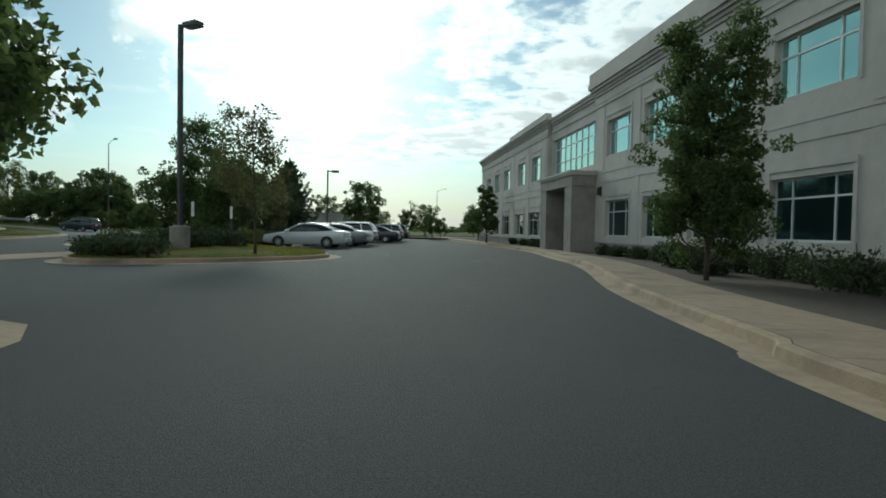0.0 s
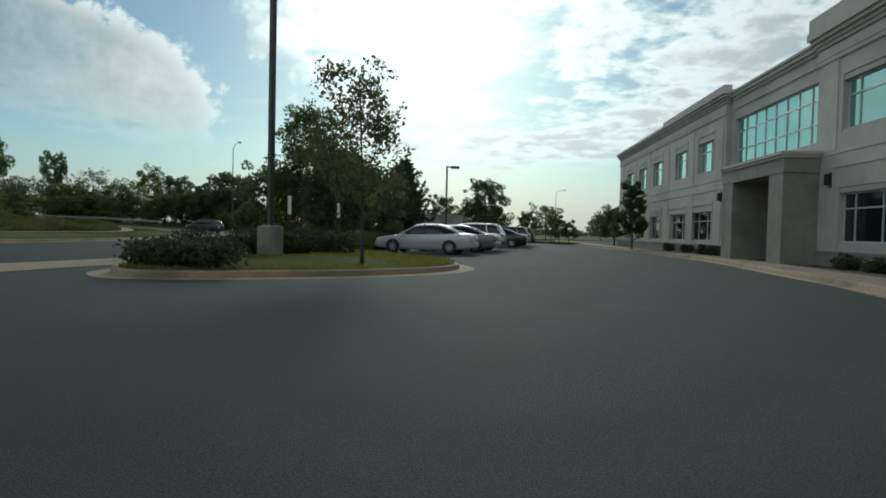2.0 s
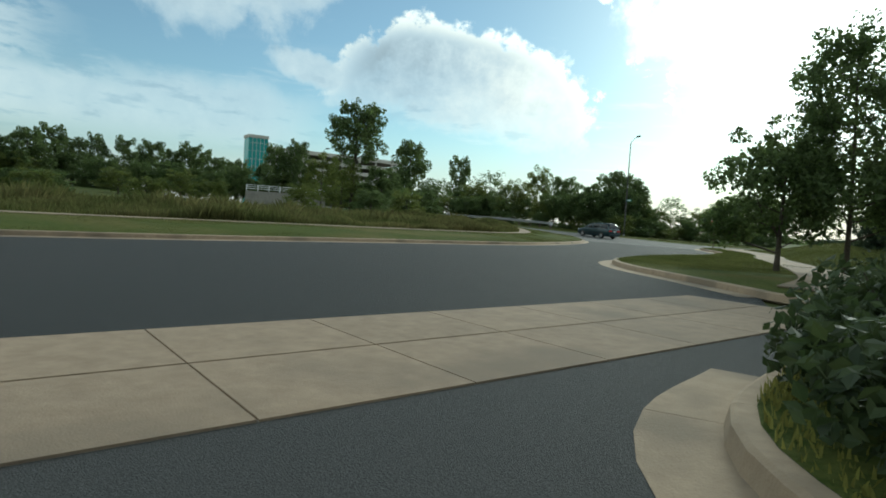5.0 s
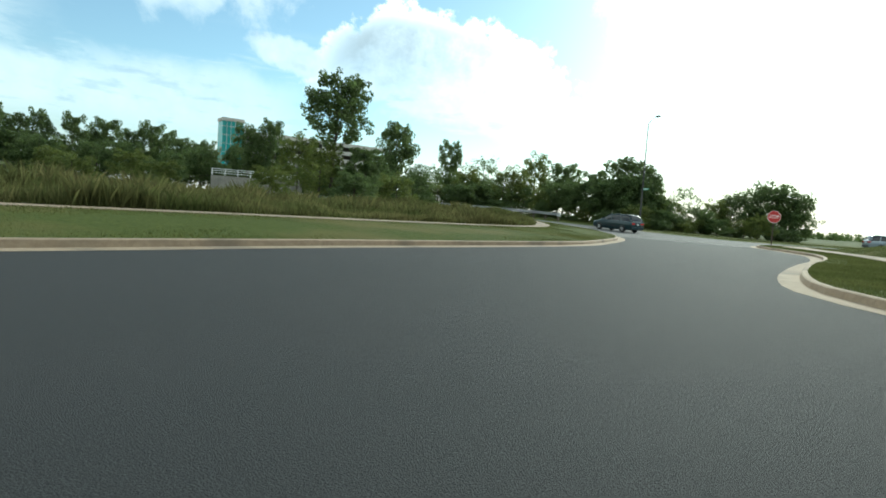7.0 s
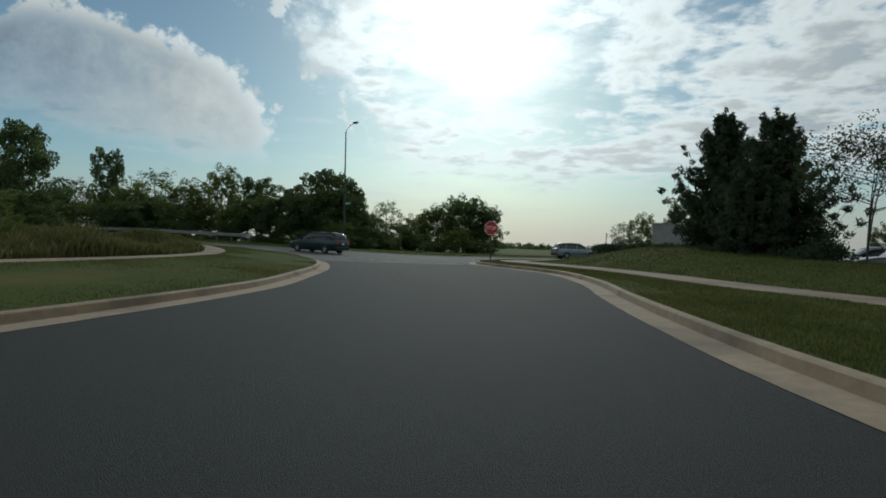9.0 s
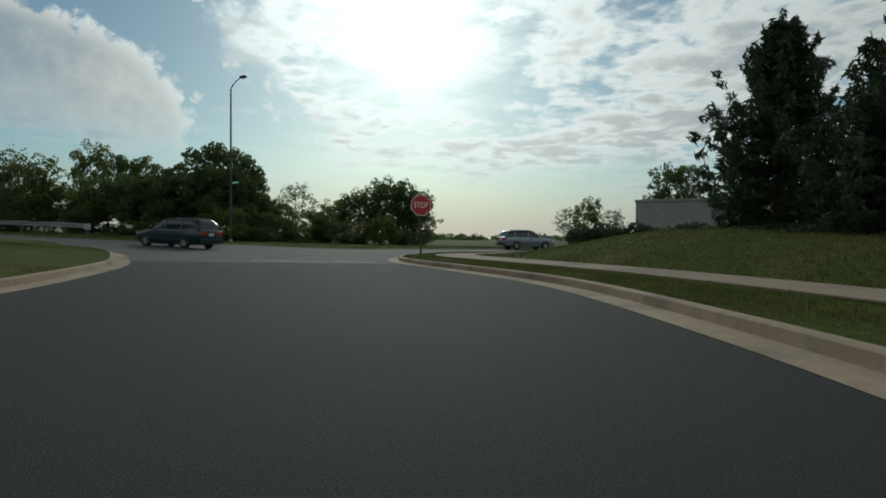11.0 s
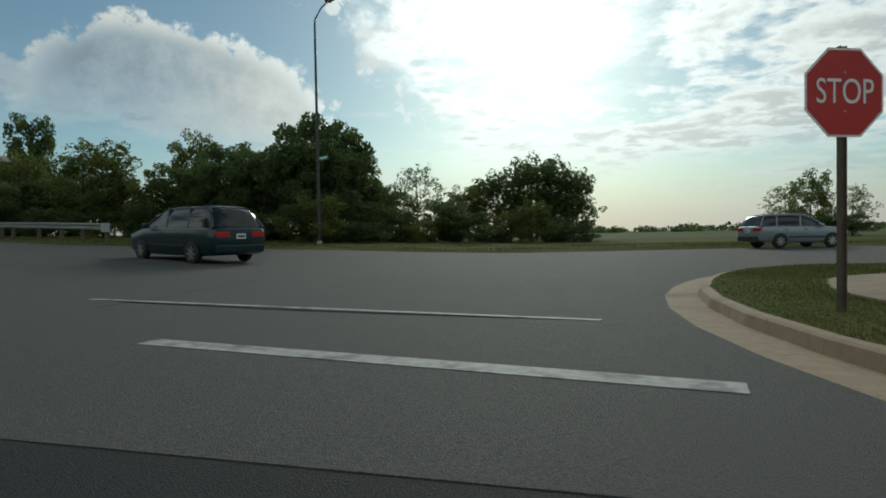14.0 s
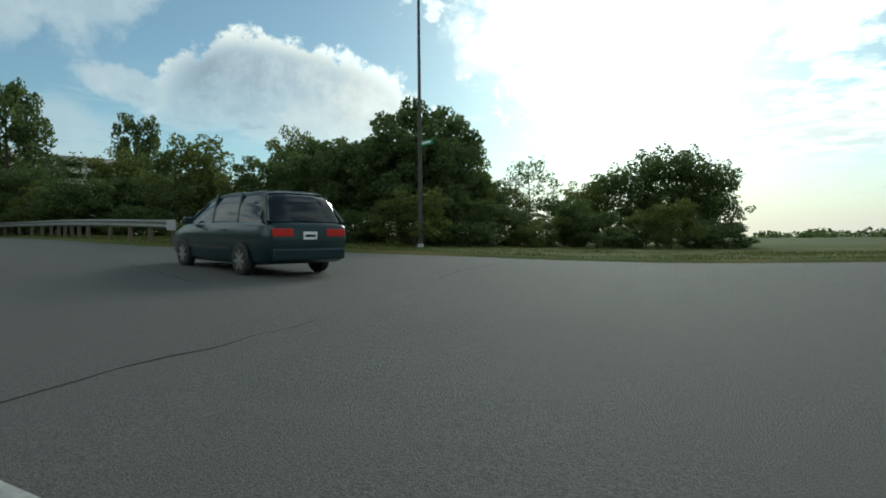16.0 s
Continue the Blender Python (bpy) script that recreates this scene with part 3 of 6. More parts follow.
def slab_run(name, a, b, za, zb, label, seg=2):
    n = len(a)
    base = tagged(part(name, grid_sheet([[(p.x, p.y, za - 0.012) for p in a], [(p.x, p.y, zb - 0.012) for p in b]]), M["joint"]), label, "pavement", kind="structure")
    for i in range(0, n - seg, seg):
        bm = bmesh.new()
        top, low = [], []
        for k in list(range(i, i + seg + 1)):
            e = (a[k + 1] - a[k]).normalized() * 0.012 if k == i else Vector((0, 0))
            top.append((bm.verts.new((a[k].x + e.x, a[k].y + e.y, za)), bm.verts.new((b[k].x + e.x, b[k].y + e.y, zb))))
            low.append((bm.verts.new((a[k].x + e.x, a[k].y + e.y, za - 0.03)), bm.verts.new((b[k].x + e.x, b[k].y + e.y, zb - 0.03))))
        for k in range(seg):
            bm.faces.new((top[k][0], top[k + 1][0], top[k + 1][1], top[k][1]))
            bm.faces.new((top[k][0], low[k][0], low[k + 1][0], top[k + 1][0]))
            bm.faces.new((top[k][1], top[k + 1][1], low[k + 1][1], low[k][1]))
        bm.faces.new((top[0][0], top[0][1], low[0][1], low[0][0]))
        bm.faces.new((top[-1][0], low[-1][0], low[-1][1], top[-1][1]))
        bmesh.ops.recalc_face_normals(bm, faces=bm.faces)
        part("slab", bm, M["concrete"], base)
    return base


# far verge: grass, walk, rising meadow behind
tagged(part("verge_far", grid_sheet([[(p.x, p.y, 0.155) for p in inner], [(p.x + (q.x - p.x) * 0.5, p.y + (q.y - p.y) * 0.5, 0.33) for p, q in zip(inner, walk_a)], [(p.x, p.y, 0.44) for p in walk_a], [(p.x, p.y, 0.44) for p in walk_b], [(p.x, p.y, 0.55) for p in b1]]), M["grass"], smooth=True), "mown grass verge rising from the kerb", "grass", kind="structure")
tagged(part("meadow_bank", grid_sheet([[(p.x, p.y, 0.55 + rise(p.x, p.y)) for p in b1], [(p.x * 0.6 + q.x * 0.4, p.y * 0.6 + q.y * 0.4, 0.9 + 0.5 * rise(p.x, p.y)) for p, q in zip(b1, b2)], [(p.x, p.y, 1.8) for p in b2], [(p.x, p.y, 7.0) for p in b3], [(p.x - 160, p.y, 8.0) for p in b3]]), M["field"], smooth=True), "rough meadow rising behind the walk", "grass", kind="structure")
slab_run("pavement_far", walk_a, walk_b, 0.462, 0.462, "pale concrete walk along the verge")
kerb("kerb", lc[0:55], "buff concrete kerb with gutter along the verge", side=1, seg=2)

# near verge with a grass bank
right_line = smooth_line(RIGHT, 1.0)
right_in = offset_line(right_line, -0.16)
verge = [tuple(p) for p in right_in] + [(60, 76), (-7.7, 75.6), (-11.3, 68), (-11.5, 52), (-9.3, 44), (-9.5, 31), (-11.3, 26.6)]
tagged(part("verge_near", prism(verge, -0.05, 0.155), M["grass"]), "mown grass verge beside the access road", "grass", kind="structure")
kerb("kerb", right_line, "buff concrete kerb with gutter by the grass bank", side=-1, seg=3)
RS1 = [(-12.9, 28.7), (-13.3, 32.6), (-14.5, 37.2), (-16.2, 42.3), (-18.3, 48.0), (-19.7, 53.4), (-21.4, 58.4), (-23.8, 63.2), (-26.0, 67.3), (-26.5, 70.8), (-24.8, 73.4), (-18, 75.6), (20, 75.2)]
RS2 = [(-11.5, 28.3), (-11.9, 32.8), (-13.1, 37.6), (-14.9, 42.9), (-17.0, 48.6), (-18.4, 53.9), (-20.1, 58.9), (-22.4, 63.8), (-24.4, 67.8), (-24.8, 70.3), (-23.6, 72.0), (-17.6, 74.1), (20, 73.6)]
r1, r2 = lines(RS1, RS2)
walk_mid = smooth_line([(p + q) / 2 for p, q in zip(r1, r2)], 0.4)
bank = []
BANK_W = [p for p in offset_line(right_line, -0.5) if 36.5 < p.y < 75 and p.x < -18]
for k in range(27):
    row = []
    for p in BANK_W:
        u = k / 26
        end_x = -8.9 - 2.7 / (1 + math.exp(-(p.y - 48) / 1.2)) / (1 + math.exp((p.y - 69) / 1.2))
        x, y = p.x + (end_x - p.x) * u, p.y
        top_h = 0.62 + 0.55 / (1 + math.exp(-(y - 60) / 2.5))
        h = top_h * math.sin(min(1.0, max(0.0, (u - 0.16) / 0.5)) * math.pi / 2) ** 2 * (1 - max(0, (u - 0.85) / 0.15) ** 2 * 0.9) / (1 + math.exp(-(y - 42) / 2.5))
        z = 0.16 + h + 0.04 * noise.noise((x * 0.3, y * 0.3, 0)) * min(1, u * 5) - (0.03 if k == 0 else 0)
        near = min((Vector((x, y)) - q).length for q in walk_mid)
        row.append((x, y, min(z, 0.165 + 0.4 * max(0.0, near - 1.0))))
    bank.append(row)
tagged(part("grass_bank", grid_sheet(bank), M["grass"], smooth=True), "grassy bank beneath the pines", "grass", kind="structure")
slab_run("pavement_near", r1, r2, 0.20, 0.22, "pale concrete walk crossing the grass")

# island with the lamp, and the island by the entry
ISLAND = [(-11.0, 20.4), (-10.9, 18.9), (-10.4, 17.9), (-9.4, 17.2), (-7.9, 17.6), (-6.0, 18.8), (-4.5, 20.2), (-3.5, 21.8), (-3.3, 23.6), (-4.1, 25.6), (-5.8, 27.0), (-7.4, 28.4), (-8.8, 30.2), (-9.5, 31.6)]
isl = smooth_line(ISLAND, 0.3)
isl_in = offset_line(isl, 0.16)
cx, cy = -7.8, 23.0
rows_ = []
for k, (f, z) in enumerate(((0, 0.155), (0.12, 0.19), (0.35, 0.25), (0.7, 0.29), (0.97, 0.30))):
    rows_.append([(p.x + (cx - p.x) * f, p.y + (cy - p.y) * f, z) for p in isl_in])
tagged(part("island_bed", grid_sheet(rows_), M["grass"], smooth=True), "raised grassy planting island", "grass", kind="structure")
tagged(part("island_back", prism([tuple(isl_in[-1]), tuple(isl_in[0]), (-10.85, 20.4), (-9.35, 31.6)], -0.02, 0.15), M["grass"]), "grass strip behind the island", "grass", kind="structure")
kerb("kerb", isl, "rounded buff concrete kerb of the island", side=1, seg=5)
kerb("kerb", smooth_line([(-9.5, 31.7), (-10.2, 26.0), (-11.0, 20.3)], 0.9), "straight buff concrete kerb of the island", side=1, gutter=0.02, seg=2)
kerb("kerb", smooth_line([(-10.9, 26.6), (-11.9, 26.8), (-12.9, 27.4)], 0.6), "short buff concrete kerb where the walk ends", side=-1, gutter=0.02, seg=2)
ENTRY = [(-15.0, -8), (-14.3, 2.5), (-12.9, 5.2), (-10, 6.6), (-6.6, 7.0), (-4.6, 6.4), (-4.0, 4.4), (-3.9, 0), (-3.9, -8)]
ent = smooth_line(ENTRY, 0.9)
tagged(part("entry_bed", prism([tuple(p) for p in offset_line(ent, -0.16)], -0.02, 0.155), M["grass"]), "grass island beside the drive", "grass", kind="structure")
kerb("kerb", ent, "buff concrete kerb of the drive island", side=-1, seg=2)

# walk and planting bed before the office
lot_line = lines(LOT_EDGE)[0]
out_line = offset_line(lot_line, -1.5)
kerb("kerb", lot_line, "buff concrete kerb before the offices", side=-1, gutter=0.3, seg=3)
slab_run("pavement_office", offset_line(lot_line, -0.17), out_line, 0.155, 0.16, "buff concrete walk before the offices")
tagged(part("planting_bed", grid_sheet([[(p.x, p.y, 0.15) for p in out_line], [(14.0, p.y, 0.17) for p in out_line]]), M["soil"]), "dark mulched planting bed", "soil", kind="structure")

# far verge of the main road
fe = smooth_line(FAR_EDGE, 3.0)
fo = offset_line(fe, 0.3)
tagged(part("verge_main", grid_sheet([[(p.x, p.y, -0.03) for p in fe], [(p.x, p.y, 0.08) for p in fo], [(p.x, p.y, 0.12) for p in offset_line(fe, 3)], [(p.x, p.y, 0.10) for p in offset_line(fe, 16)], [(p.x, p.y, -0.08) for p in offset_line(fe, 60)]]), M["grass"], smooth=True), "rough grass verge beyond the main road", "grass", kind="structure")
for name, label, ax, ay, bx, by, w in (("stop_line", "worn white stop line on the asphalt", -33.3, 66.0, -28.3, 65.6, 0.26),
                                       ("crossing_line", "thin worn white crossing line on the asphalt", -37.0, 68.6, -29.3, 68.3, 0.11)):
    d = Vector((bx - ax, by - ay)).normalized()
    n_ = Vector((-d.y, d.x)) * w
    tagged(part(name, prism([(ax, ay), (bx, by), (bx + n_.x, by + n_.y), (ax + n_.x, ay + n_.y)], 0.006, 0.012), M["paint"]), label, "road marking", kind="structure")


def tar_seam(line, seed, w=0.02):
    """A wandering sealed crack, a few centimetres wide."""
    rng = random.Random(seed)
    c = [p + Vector((rng.uniform(-0.07, 0.07), rng.uniform(-0.07, 0.07))) for p in smooth_line(line, 0.35)]
    a, b = [], []
    for p, q, r in zip(c, offset_line(c, 1), c):
        k = (q - p) * w * rng.uniform(0.3, 1.0)
        a.append(p - k)
        b.append(p + k)
    v = [(p.x, p.y, 0.009) for p in a] + [(p.x, p.y, 0.009) for p in b]
    n = len(a)
    tagged(part("tar_seam", (v, [(i, i + 1, n + i + 1, n + i) for i in range(n - 1)]), M["tar"]), "dark wandering sealed crack in the worn asphalt", "road seam", kind="structure")


tar_seam([(-70, 81.5), (-55, 79.6), (-44, 79.8), (-34, 80.5), (-20, 84.0)], 1)
tar_seam([(-60, 80.0), (-48, 77.0), (-41, 74.5)], 2)
tar_seam([(-45.5, 72.5), (-46.5, 78.0), (-47.5, 84.0)], 3)
tar_seam([(-36, 68.0), (-37, 74.0), (-39, 81.0), (-40, 88.5)], 4)

# ---------------------------------------------------------------- the office building
OFF = Matrix(((-0.064, -1.098, 0, 9.55), (1.108, -0.064, 0, 28.5), (0, 0, 1.18, 0), (0, 0, 0, 1)))   # s along the front, n outwards, z up
office = empty("office_building", OFF, "two-storey pale precast office building with teal glazing", "building")
ZL0, ZL1, ZU0, ZU1 = 0.86, 2.34, 4.22, 5.68      # lower and upper window sills and heads


def wall_run(s0, s1, n0, top, wins, depth=0.35, label=""):
    """A stretch of wall with openings right through it, one closed skin."""
    bm = bmesh.new()
    xs = sorted({s0, s1, *[w for a, b, *_ in wins for w in (a, b)]})
    zs = sorted({0.0, top, *[z for *_, c, d in wins for z in (c, d)]})
    ys = (n0 - depth, n0)

    def solid(i, k):
        if not (0 <= i < len(xs) - 1 and 0 <= k < len(zs) - 1):
            return False
        x, z = (xs[i] + xs[i + 1]) / 2, (zs[k] + zs[k + 1]) / 2
        return not any(a < x < b and c < z < d for a, b, c, d in wins)

    seen = {}

    def vert(i, j, k):
        if (i, j, k) not in seen:
            seen[i, j, k] = bm.verts.new((xs[i], ys[j], zs[k]))
        return seen[i, j, k]

    for i in range(len(xs) - 1):
        for k in range(len(zs) - 1):
            if not solid(i, k):
                continue
            for j in (0, 1):
                bm.faces.new([vert(i, j, k), vert(i + 1, j, k), vert(i + 1, j, k + 1), vert(i, j, k + 1)])
            for di, dk, a, b in ((-1, 0, (i, k), (i, k + 1)), (1, 0, (i + 1, k), (i + 1, k + 1)), (0, -1, (i, k), (i + 1, k)), (0, 1, (i, k + 1), (i + 1, k + 1))):
                if not solid(i + di, k + dk):
                    bm.faces.new([vert(a[0], 0, a[1]), vert(b[0], 0, b[1]), vert(b[0], 1, b[1]), vert(a[0], 1, a[1])])
    bmesh.ops.recalc_face_normals(bm, faces=bm.faces)
    return part("wall", bm, M["precast"], office, label)


def window_unit(s0, s1, z0, z1, n0, cols, rows, glass):
    """Frame, sill and a pane for each light."""
    w = part("window", box(s0, s1, n0 - 0.07, n0 + 0.0, z0, z0 + 0.05), M["frame"], office, "aluminium-framed teal window")
    t = 0.045
    fr = bmesh.new()
    for a, b in ((s0, s0 + 0.05), (s1 - 0.05, s1)):
        add_box(fr, a, b, n0 - 0.07, n0, z0 + 0.05, z1)
    add_box(fr, s0 + 0.05, s1 - 0.05, n0 - 0.07, n0, z1 - 0.05, z1)
    for c in cols:
        s = s0 + (s1 - s0) * c
        add_box(fr, s - t / 2, s + t / 2, n0 - 0.065, n0 - 0.003, z0 + 0.05, z1 - 0.05)
    for r in rows:
        z = z0 + (z1 - z0) * r
        add_box(fr, s0 + 0.05, s1 - 0.05, n0 - 0.062, n0 - 0.006, z - t / 2, z + t / 2)
    part("window_frame", fr, M["frame"], w)
    ss = [s0] + [s0 + (s1 - s0) * c for c in cols] + [s1]
    zs = [z0] + [z0 + (z1 - z0) * r for r in rows] + [z1]
    for a, b in zip(ss, ss[1:]):
        for c, d in zip(zs, zs[1:]):
            tilt = random.uniform(-0.004, 0.004)
            bm = bmesh.new()
            add_box(bm, a + 0.01, b - 0.01, -0.006, 0.006, c + 0.01, d - 0.01)
            for v in bm.verts:
                v.co.y += n0 - 0.045 + (v.co.x - a) * tilt
            part("pane", bm, glass, w)
    part("sill", box(s0 - 0.06, s1 + 0.06, n0 - 0.02, n0 + 0.07, z0 - 0.07, z0 - 0.002), M["precast"], w)
    return w


RW = [(-22.2, -19.4), (-17.9, -15.1), (-13.7, -11.05), (-9.75, -7.05), (-6.25, -3.7), (-2.45, 0.0)]
wins = [(a, b, z0, z1) for a, b in RW for z0, z1 in ((ZL0, ZL1), (ZU0, ZU1))]
wall_run(-25, 1.45, 0.0, 7.1, wins)
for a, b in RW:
    # lower panes get the tint with dark reflections painted in
    for z0, z1, g in ((ZL0, ZL1, M["glass_dark_reflection"]), (ZU0, ZU1, M["glass"])):
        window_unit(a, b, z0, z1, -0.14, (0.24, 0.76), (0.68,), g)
LW = [(10.7, 12.8), (14.6, 16.6), (19.3, 21.4), (23.2, 25.1), (27.0, 29.0)]
LL = [(10.7, 13.6), (14.6, 17.4), (19.3, 21.8), (23.2, 25.6), (27.0, 29.4)]
wins = [(a, b, ZU0 - 0.12, ZU1 - 0.12) for a, b in LW] + [(a, b, ZL0 - 0.1, ZL1 - 0.15) for a, b in LL]
wall_run(9.2, 31.6, 0.0, 7.1, wins)
for a, b in LW:
    window_unit(a, b, ZU0 - 0.12, ZU1 - 0.12, -0.14, (0.3, 0.72), (0.68,), M["glass"])
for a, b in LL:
    window_unit(a, b, ZL0 - 0.1, ZL1 - 0.15, -0.14, (0.3, 0.72), (0.68,), M["glass_dark_reflection"])
# middle bay with the tall glazing
wall_run(1.45, 9.2, -0.25, 7.1, [(1.65, 8.75, 4.1, 6.1), (1.7, 6.0, 0.0, 3.0)])
window_unit(1.65, 8.75, 4.1, 6.1, -0.36, [i / 8 for i in range(1, 8)], (0.33, 0.72), M["glass"])
# side and back walls, roof
part("wall", box(31.25, 31.6, -26, -0.36, 0, 7.1), M["precast"], office)
part("wall", box(-25, -24.65, -26, -0.36, 0, 7.1), M["precast"], office)
part("wall", box(-25, 31.6, -26.4, -26.02, 0, 7.1), M["precast"], office)
part("roof", box(-24.6, 31.2, -26, -0.62, 6.8, 7.0), M["roof"], office, "gravel flat roof")
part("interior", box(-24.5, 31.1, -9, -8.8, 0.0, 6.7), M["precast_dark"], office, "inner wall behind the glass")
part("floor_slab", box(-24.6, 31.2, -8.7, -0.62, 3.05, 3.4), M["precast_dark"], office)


def moulding(s0, s1, n0, z0, steps, name="cornice", mat_=None):
    """A stepped horizontal band in one piece: steps of (height, projection)."""
    bm = bmesh.new()
    z, rings = z0 + 0.001, []
    for h, p in steps:
        for zz in (z, z + h):
            rings.append([bm.verts.new(q) for q in ((s0 - p, n0 - 0.1, zz), (s1 + p, n0 - 0.1, zz), (s1 + p, n0 + p, zz), (s0 - p, n0 + p, zz))])
        z += h
    for a, b in zip(rings, rings[1:]):
        for k in range(4):
            bm.faces.new((a[k], a[(k + 1) % 4], b[(k + 1) % 4], b[k]))
    bm.faces.new(rings[0])
    bm.faces.new(rings[-1][::-1])
    bmesh.ops.recalc_face_normals(bm, faces=bm.faces)
    return part(name, bm, mat_ or M["precast"], office)


# right wing: heavy cornice and raised parapet
for s0, s1, top in ((-25, 1.45, 0.62), (9.2, 18.3, 0.32), (18.31, 31.6, 0.12)):
    moulding(s0, s1, 0.002, 6.42, ((0.10, 0.05), (0.05, 0.02), (0.30, 0.04)), "frieze")
    part("parapet", box(s0, s1, -0.36, 0.003, 7.1, 7.42 + top - 0.2), M["precast"], office)
    moulding(s0, s1, 0.002, 6.92, ((0.12, 0.07), (0.12, 0.13), (0.13, 0.22), (0.06 + top * 0.3, 0.30), (top * 0.7 + 0.001, 0.26)), "cornice")
    moulding(s0, s1, 0.002, 3.12, ((0.08, 0.022), (0.34, 0.012), (0.08, 0.028)), "string_course")
    moulding(s0, s1, 0.002, 0.0, ((0.5, 0.06), (0.09, 0.09)), "plinth", M["precast_dark"])
part("parapet", box(1.45, 9.2, -0.6, -0.247, 7.1, 7.32), M["precast"], office)
moulding(1.75, 8.9, -0.248, 6.55, ((0.12, 0.05), (0.30, 0.03), (0.12, 0.10), (0.16, 0.17), (0.10, 0.22)), "cornice")
# pilasters between the windows
for s in (-23.6, -18.65, -14.4, -10.4, -6.65, -3.08, 0.72, 9.75, 13.95 - 0.25, 18.3, 22.45, 26.3, 30.6):
    w_ = 0.26 if s not in (0.72, 18.3) else 0.42
    for z0, z1 in ((0.6, 3.11), (3.65, 6.41)):
        bm = bmesh.new()
        add_box(bm, s - w_, s + w_, -0.05, 0.024, z0, z1)
        part("pilaster", bm, M["precast"], office)
# reveals round the windows and panels between storeys
for a, b in RW + LW:
    bm = bmesh.new()
    for c in (a - 0.13, b + 0.02):
        add_box(bm, c, c + 0.11, -0.05, 0.022, 4.15, 5.86)
    add_box(bm, a - 0.13, b + 0.13, -0.05, 0.03, 5.86, 6.0)
    part("surround", bm, M["precast"], office)
for a, b in RW + LL:
    bm = bmesh.new()
    for c in (a - 0.13, b + 0.02):
        add_box(bm, c, c + 0.11, -0.05, 0.022, 0.66, 2.5)
    add_box(bm, a - 0.13, b + 0.13, -0.05, 0.03, 2.5, 2.64)
    part("surround", bm, M["precast"], office)
# the entrance portal
portal = part("portal", box(1.15, 2.15, -0.24, 1.2, 0, 3.05), M["precast_dark"], office, "grey stone entrance portal")
part("pier", box(5.25, 6.25, -0.24, 1.2, 0, 3.05), M["precast_dark"], portal)
part("lintel", box(1.1, 6.3, -0.24, 1.22, 3.05, 3.52), M["precast_dark"], portal)
bm = bmesh.new()
add_box(bm, 1.05, 6.35, -0.24, 1.27, 3.52, 3.62)
add_box(bm, 1.0, 6.4, -0.24, 1.33, 3.62, 3.72)
part("coping", bm, M["precast"], portal)
door = part("door", box(2.16, 5.24, -0.52, -0.46, 2.35, 2.42), M["frame"], portal, "glazed double entrance door")
for a, b in ((2.16, 3.1), (3.12, 3.7), (3.72, 4.3), (4.32, 5.24)):
    bm = bmesh.new()
    for c in (a, b - 0.06):
        add_box(bm, c, c + 0.06, -0.52, -0.46, 0.02, 2.34)
    add_box(bm, a + 0.06, b - 0.06, -0.52, -0.46, 0.02, 0.2)
    part("leaf_frame", bm, M["frame"], door)
    part("pane", box(a + 0.06, b - 0.06, -0.5, -0.48, 0.2, 2.34), M["glass_dark_reflection"], door)
part("pane", box(2.16, 5.24, -0.5, -0.48, 2.42, 3.04), M["glass_dark_reflection"], door)
for s in (3.64, 3.78):
    part("door_handle", tube([(s, -0.40, 0.85), (s, -0.40, 1.35)], [0.015] * 2, 6), M["steel"], door)

# wall lanterns beside the middle bay
for s_ in (0.5, 9.5):
    lan = part("wall_lantern", box(s_ - 0.09, s_ + 0.09, 0.0, 0.05, 2.55, 3.0, None, 0.008), M["trim"], office, "dark wall lantern")
    part("shade", box(s_ - 0.08, s_ + 0.08, 0.05, 0.2, 2.6, 2.95, None, 0.02), M["trim"], lan)
    part("lens", box(s_ - 0.06, s_ + 0.06, 0.06, 0.18, 2.58, 2.6), M["lens"], lan)

# ---------------------------------------------------------------- plants
def leaf_cloud(rng, centres, radii, count, size, droop=0.0, long=1.4):
    """Many small folded leaves round the clump centres; vertices and faces."""
    k = rng.choice(len(centres), count, p=radii ** 2 / (radii ** 2).sum())
    d = rng.normal(size=(count, 3))
    d /= np.linalg.norm(d, axis=1, keepdims=True)
    r = radii[k] * rng.uniform(0.25, 1.0, count) ** 0.45
    c = centres[k] + d * r[:, None] * (1, 1, 0.85)
    a = rng.normal(size=(count, 3)) + (0, 0, -droop)
    a /= np.linalg.norm(a, axis=1, keepdims=True)
    b = np.cross(a, rng.normal(size=(count, 3)))
    b /= np.linalg.norm(b, axis=1, keepdims=True)
    s = size * rng.uniform(0.6, 1.35, (count, 1))
    nrm = np.cross(a, b)
    v = np.stack([c - a * s * long * 0.5, c + b * s * 0.42 + nrm * s * 0.12, c + a * s * long * 0.5, c - b * s * 0.42 + nrm * s * 0.12], 1).reshape(-1, 3)
    f = np.arange(count * 4).reshape(-1, 4)
    return v.tolist(), f.tolist()


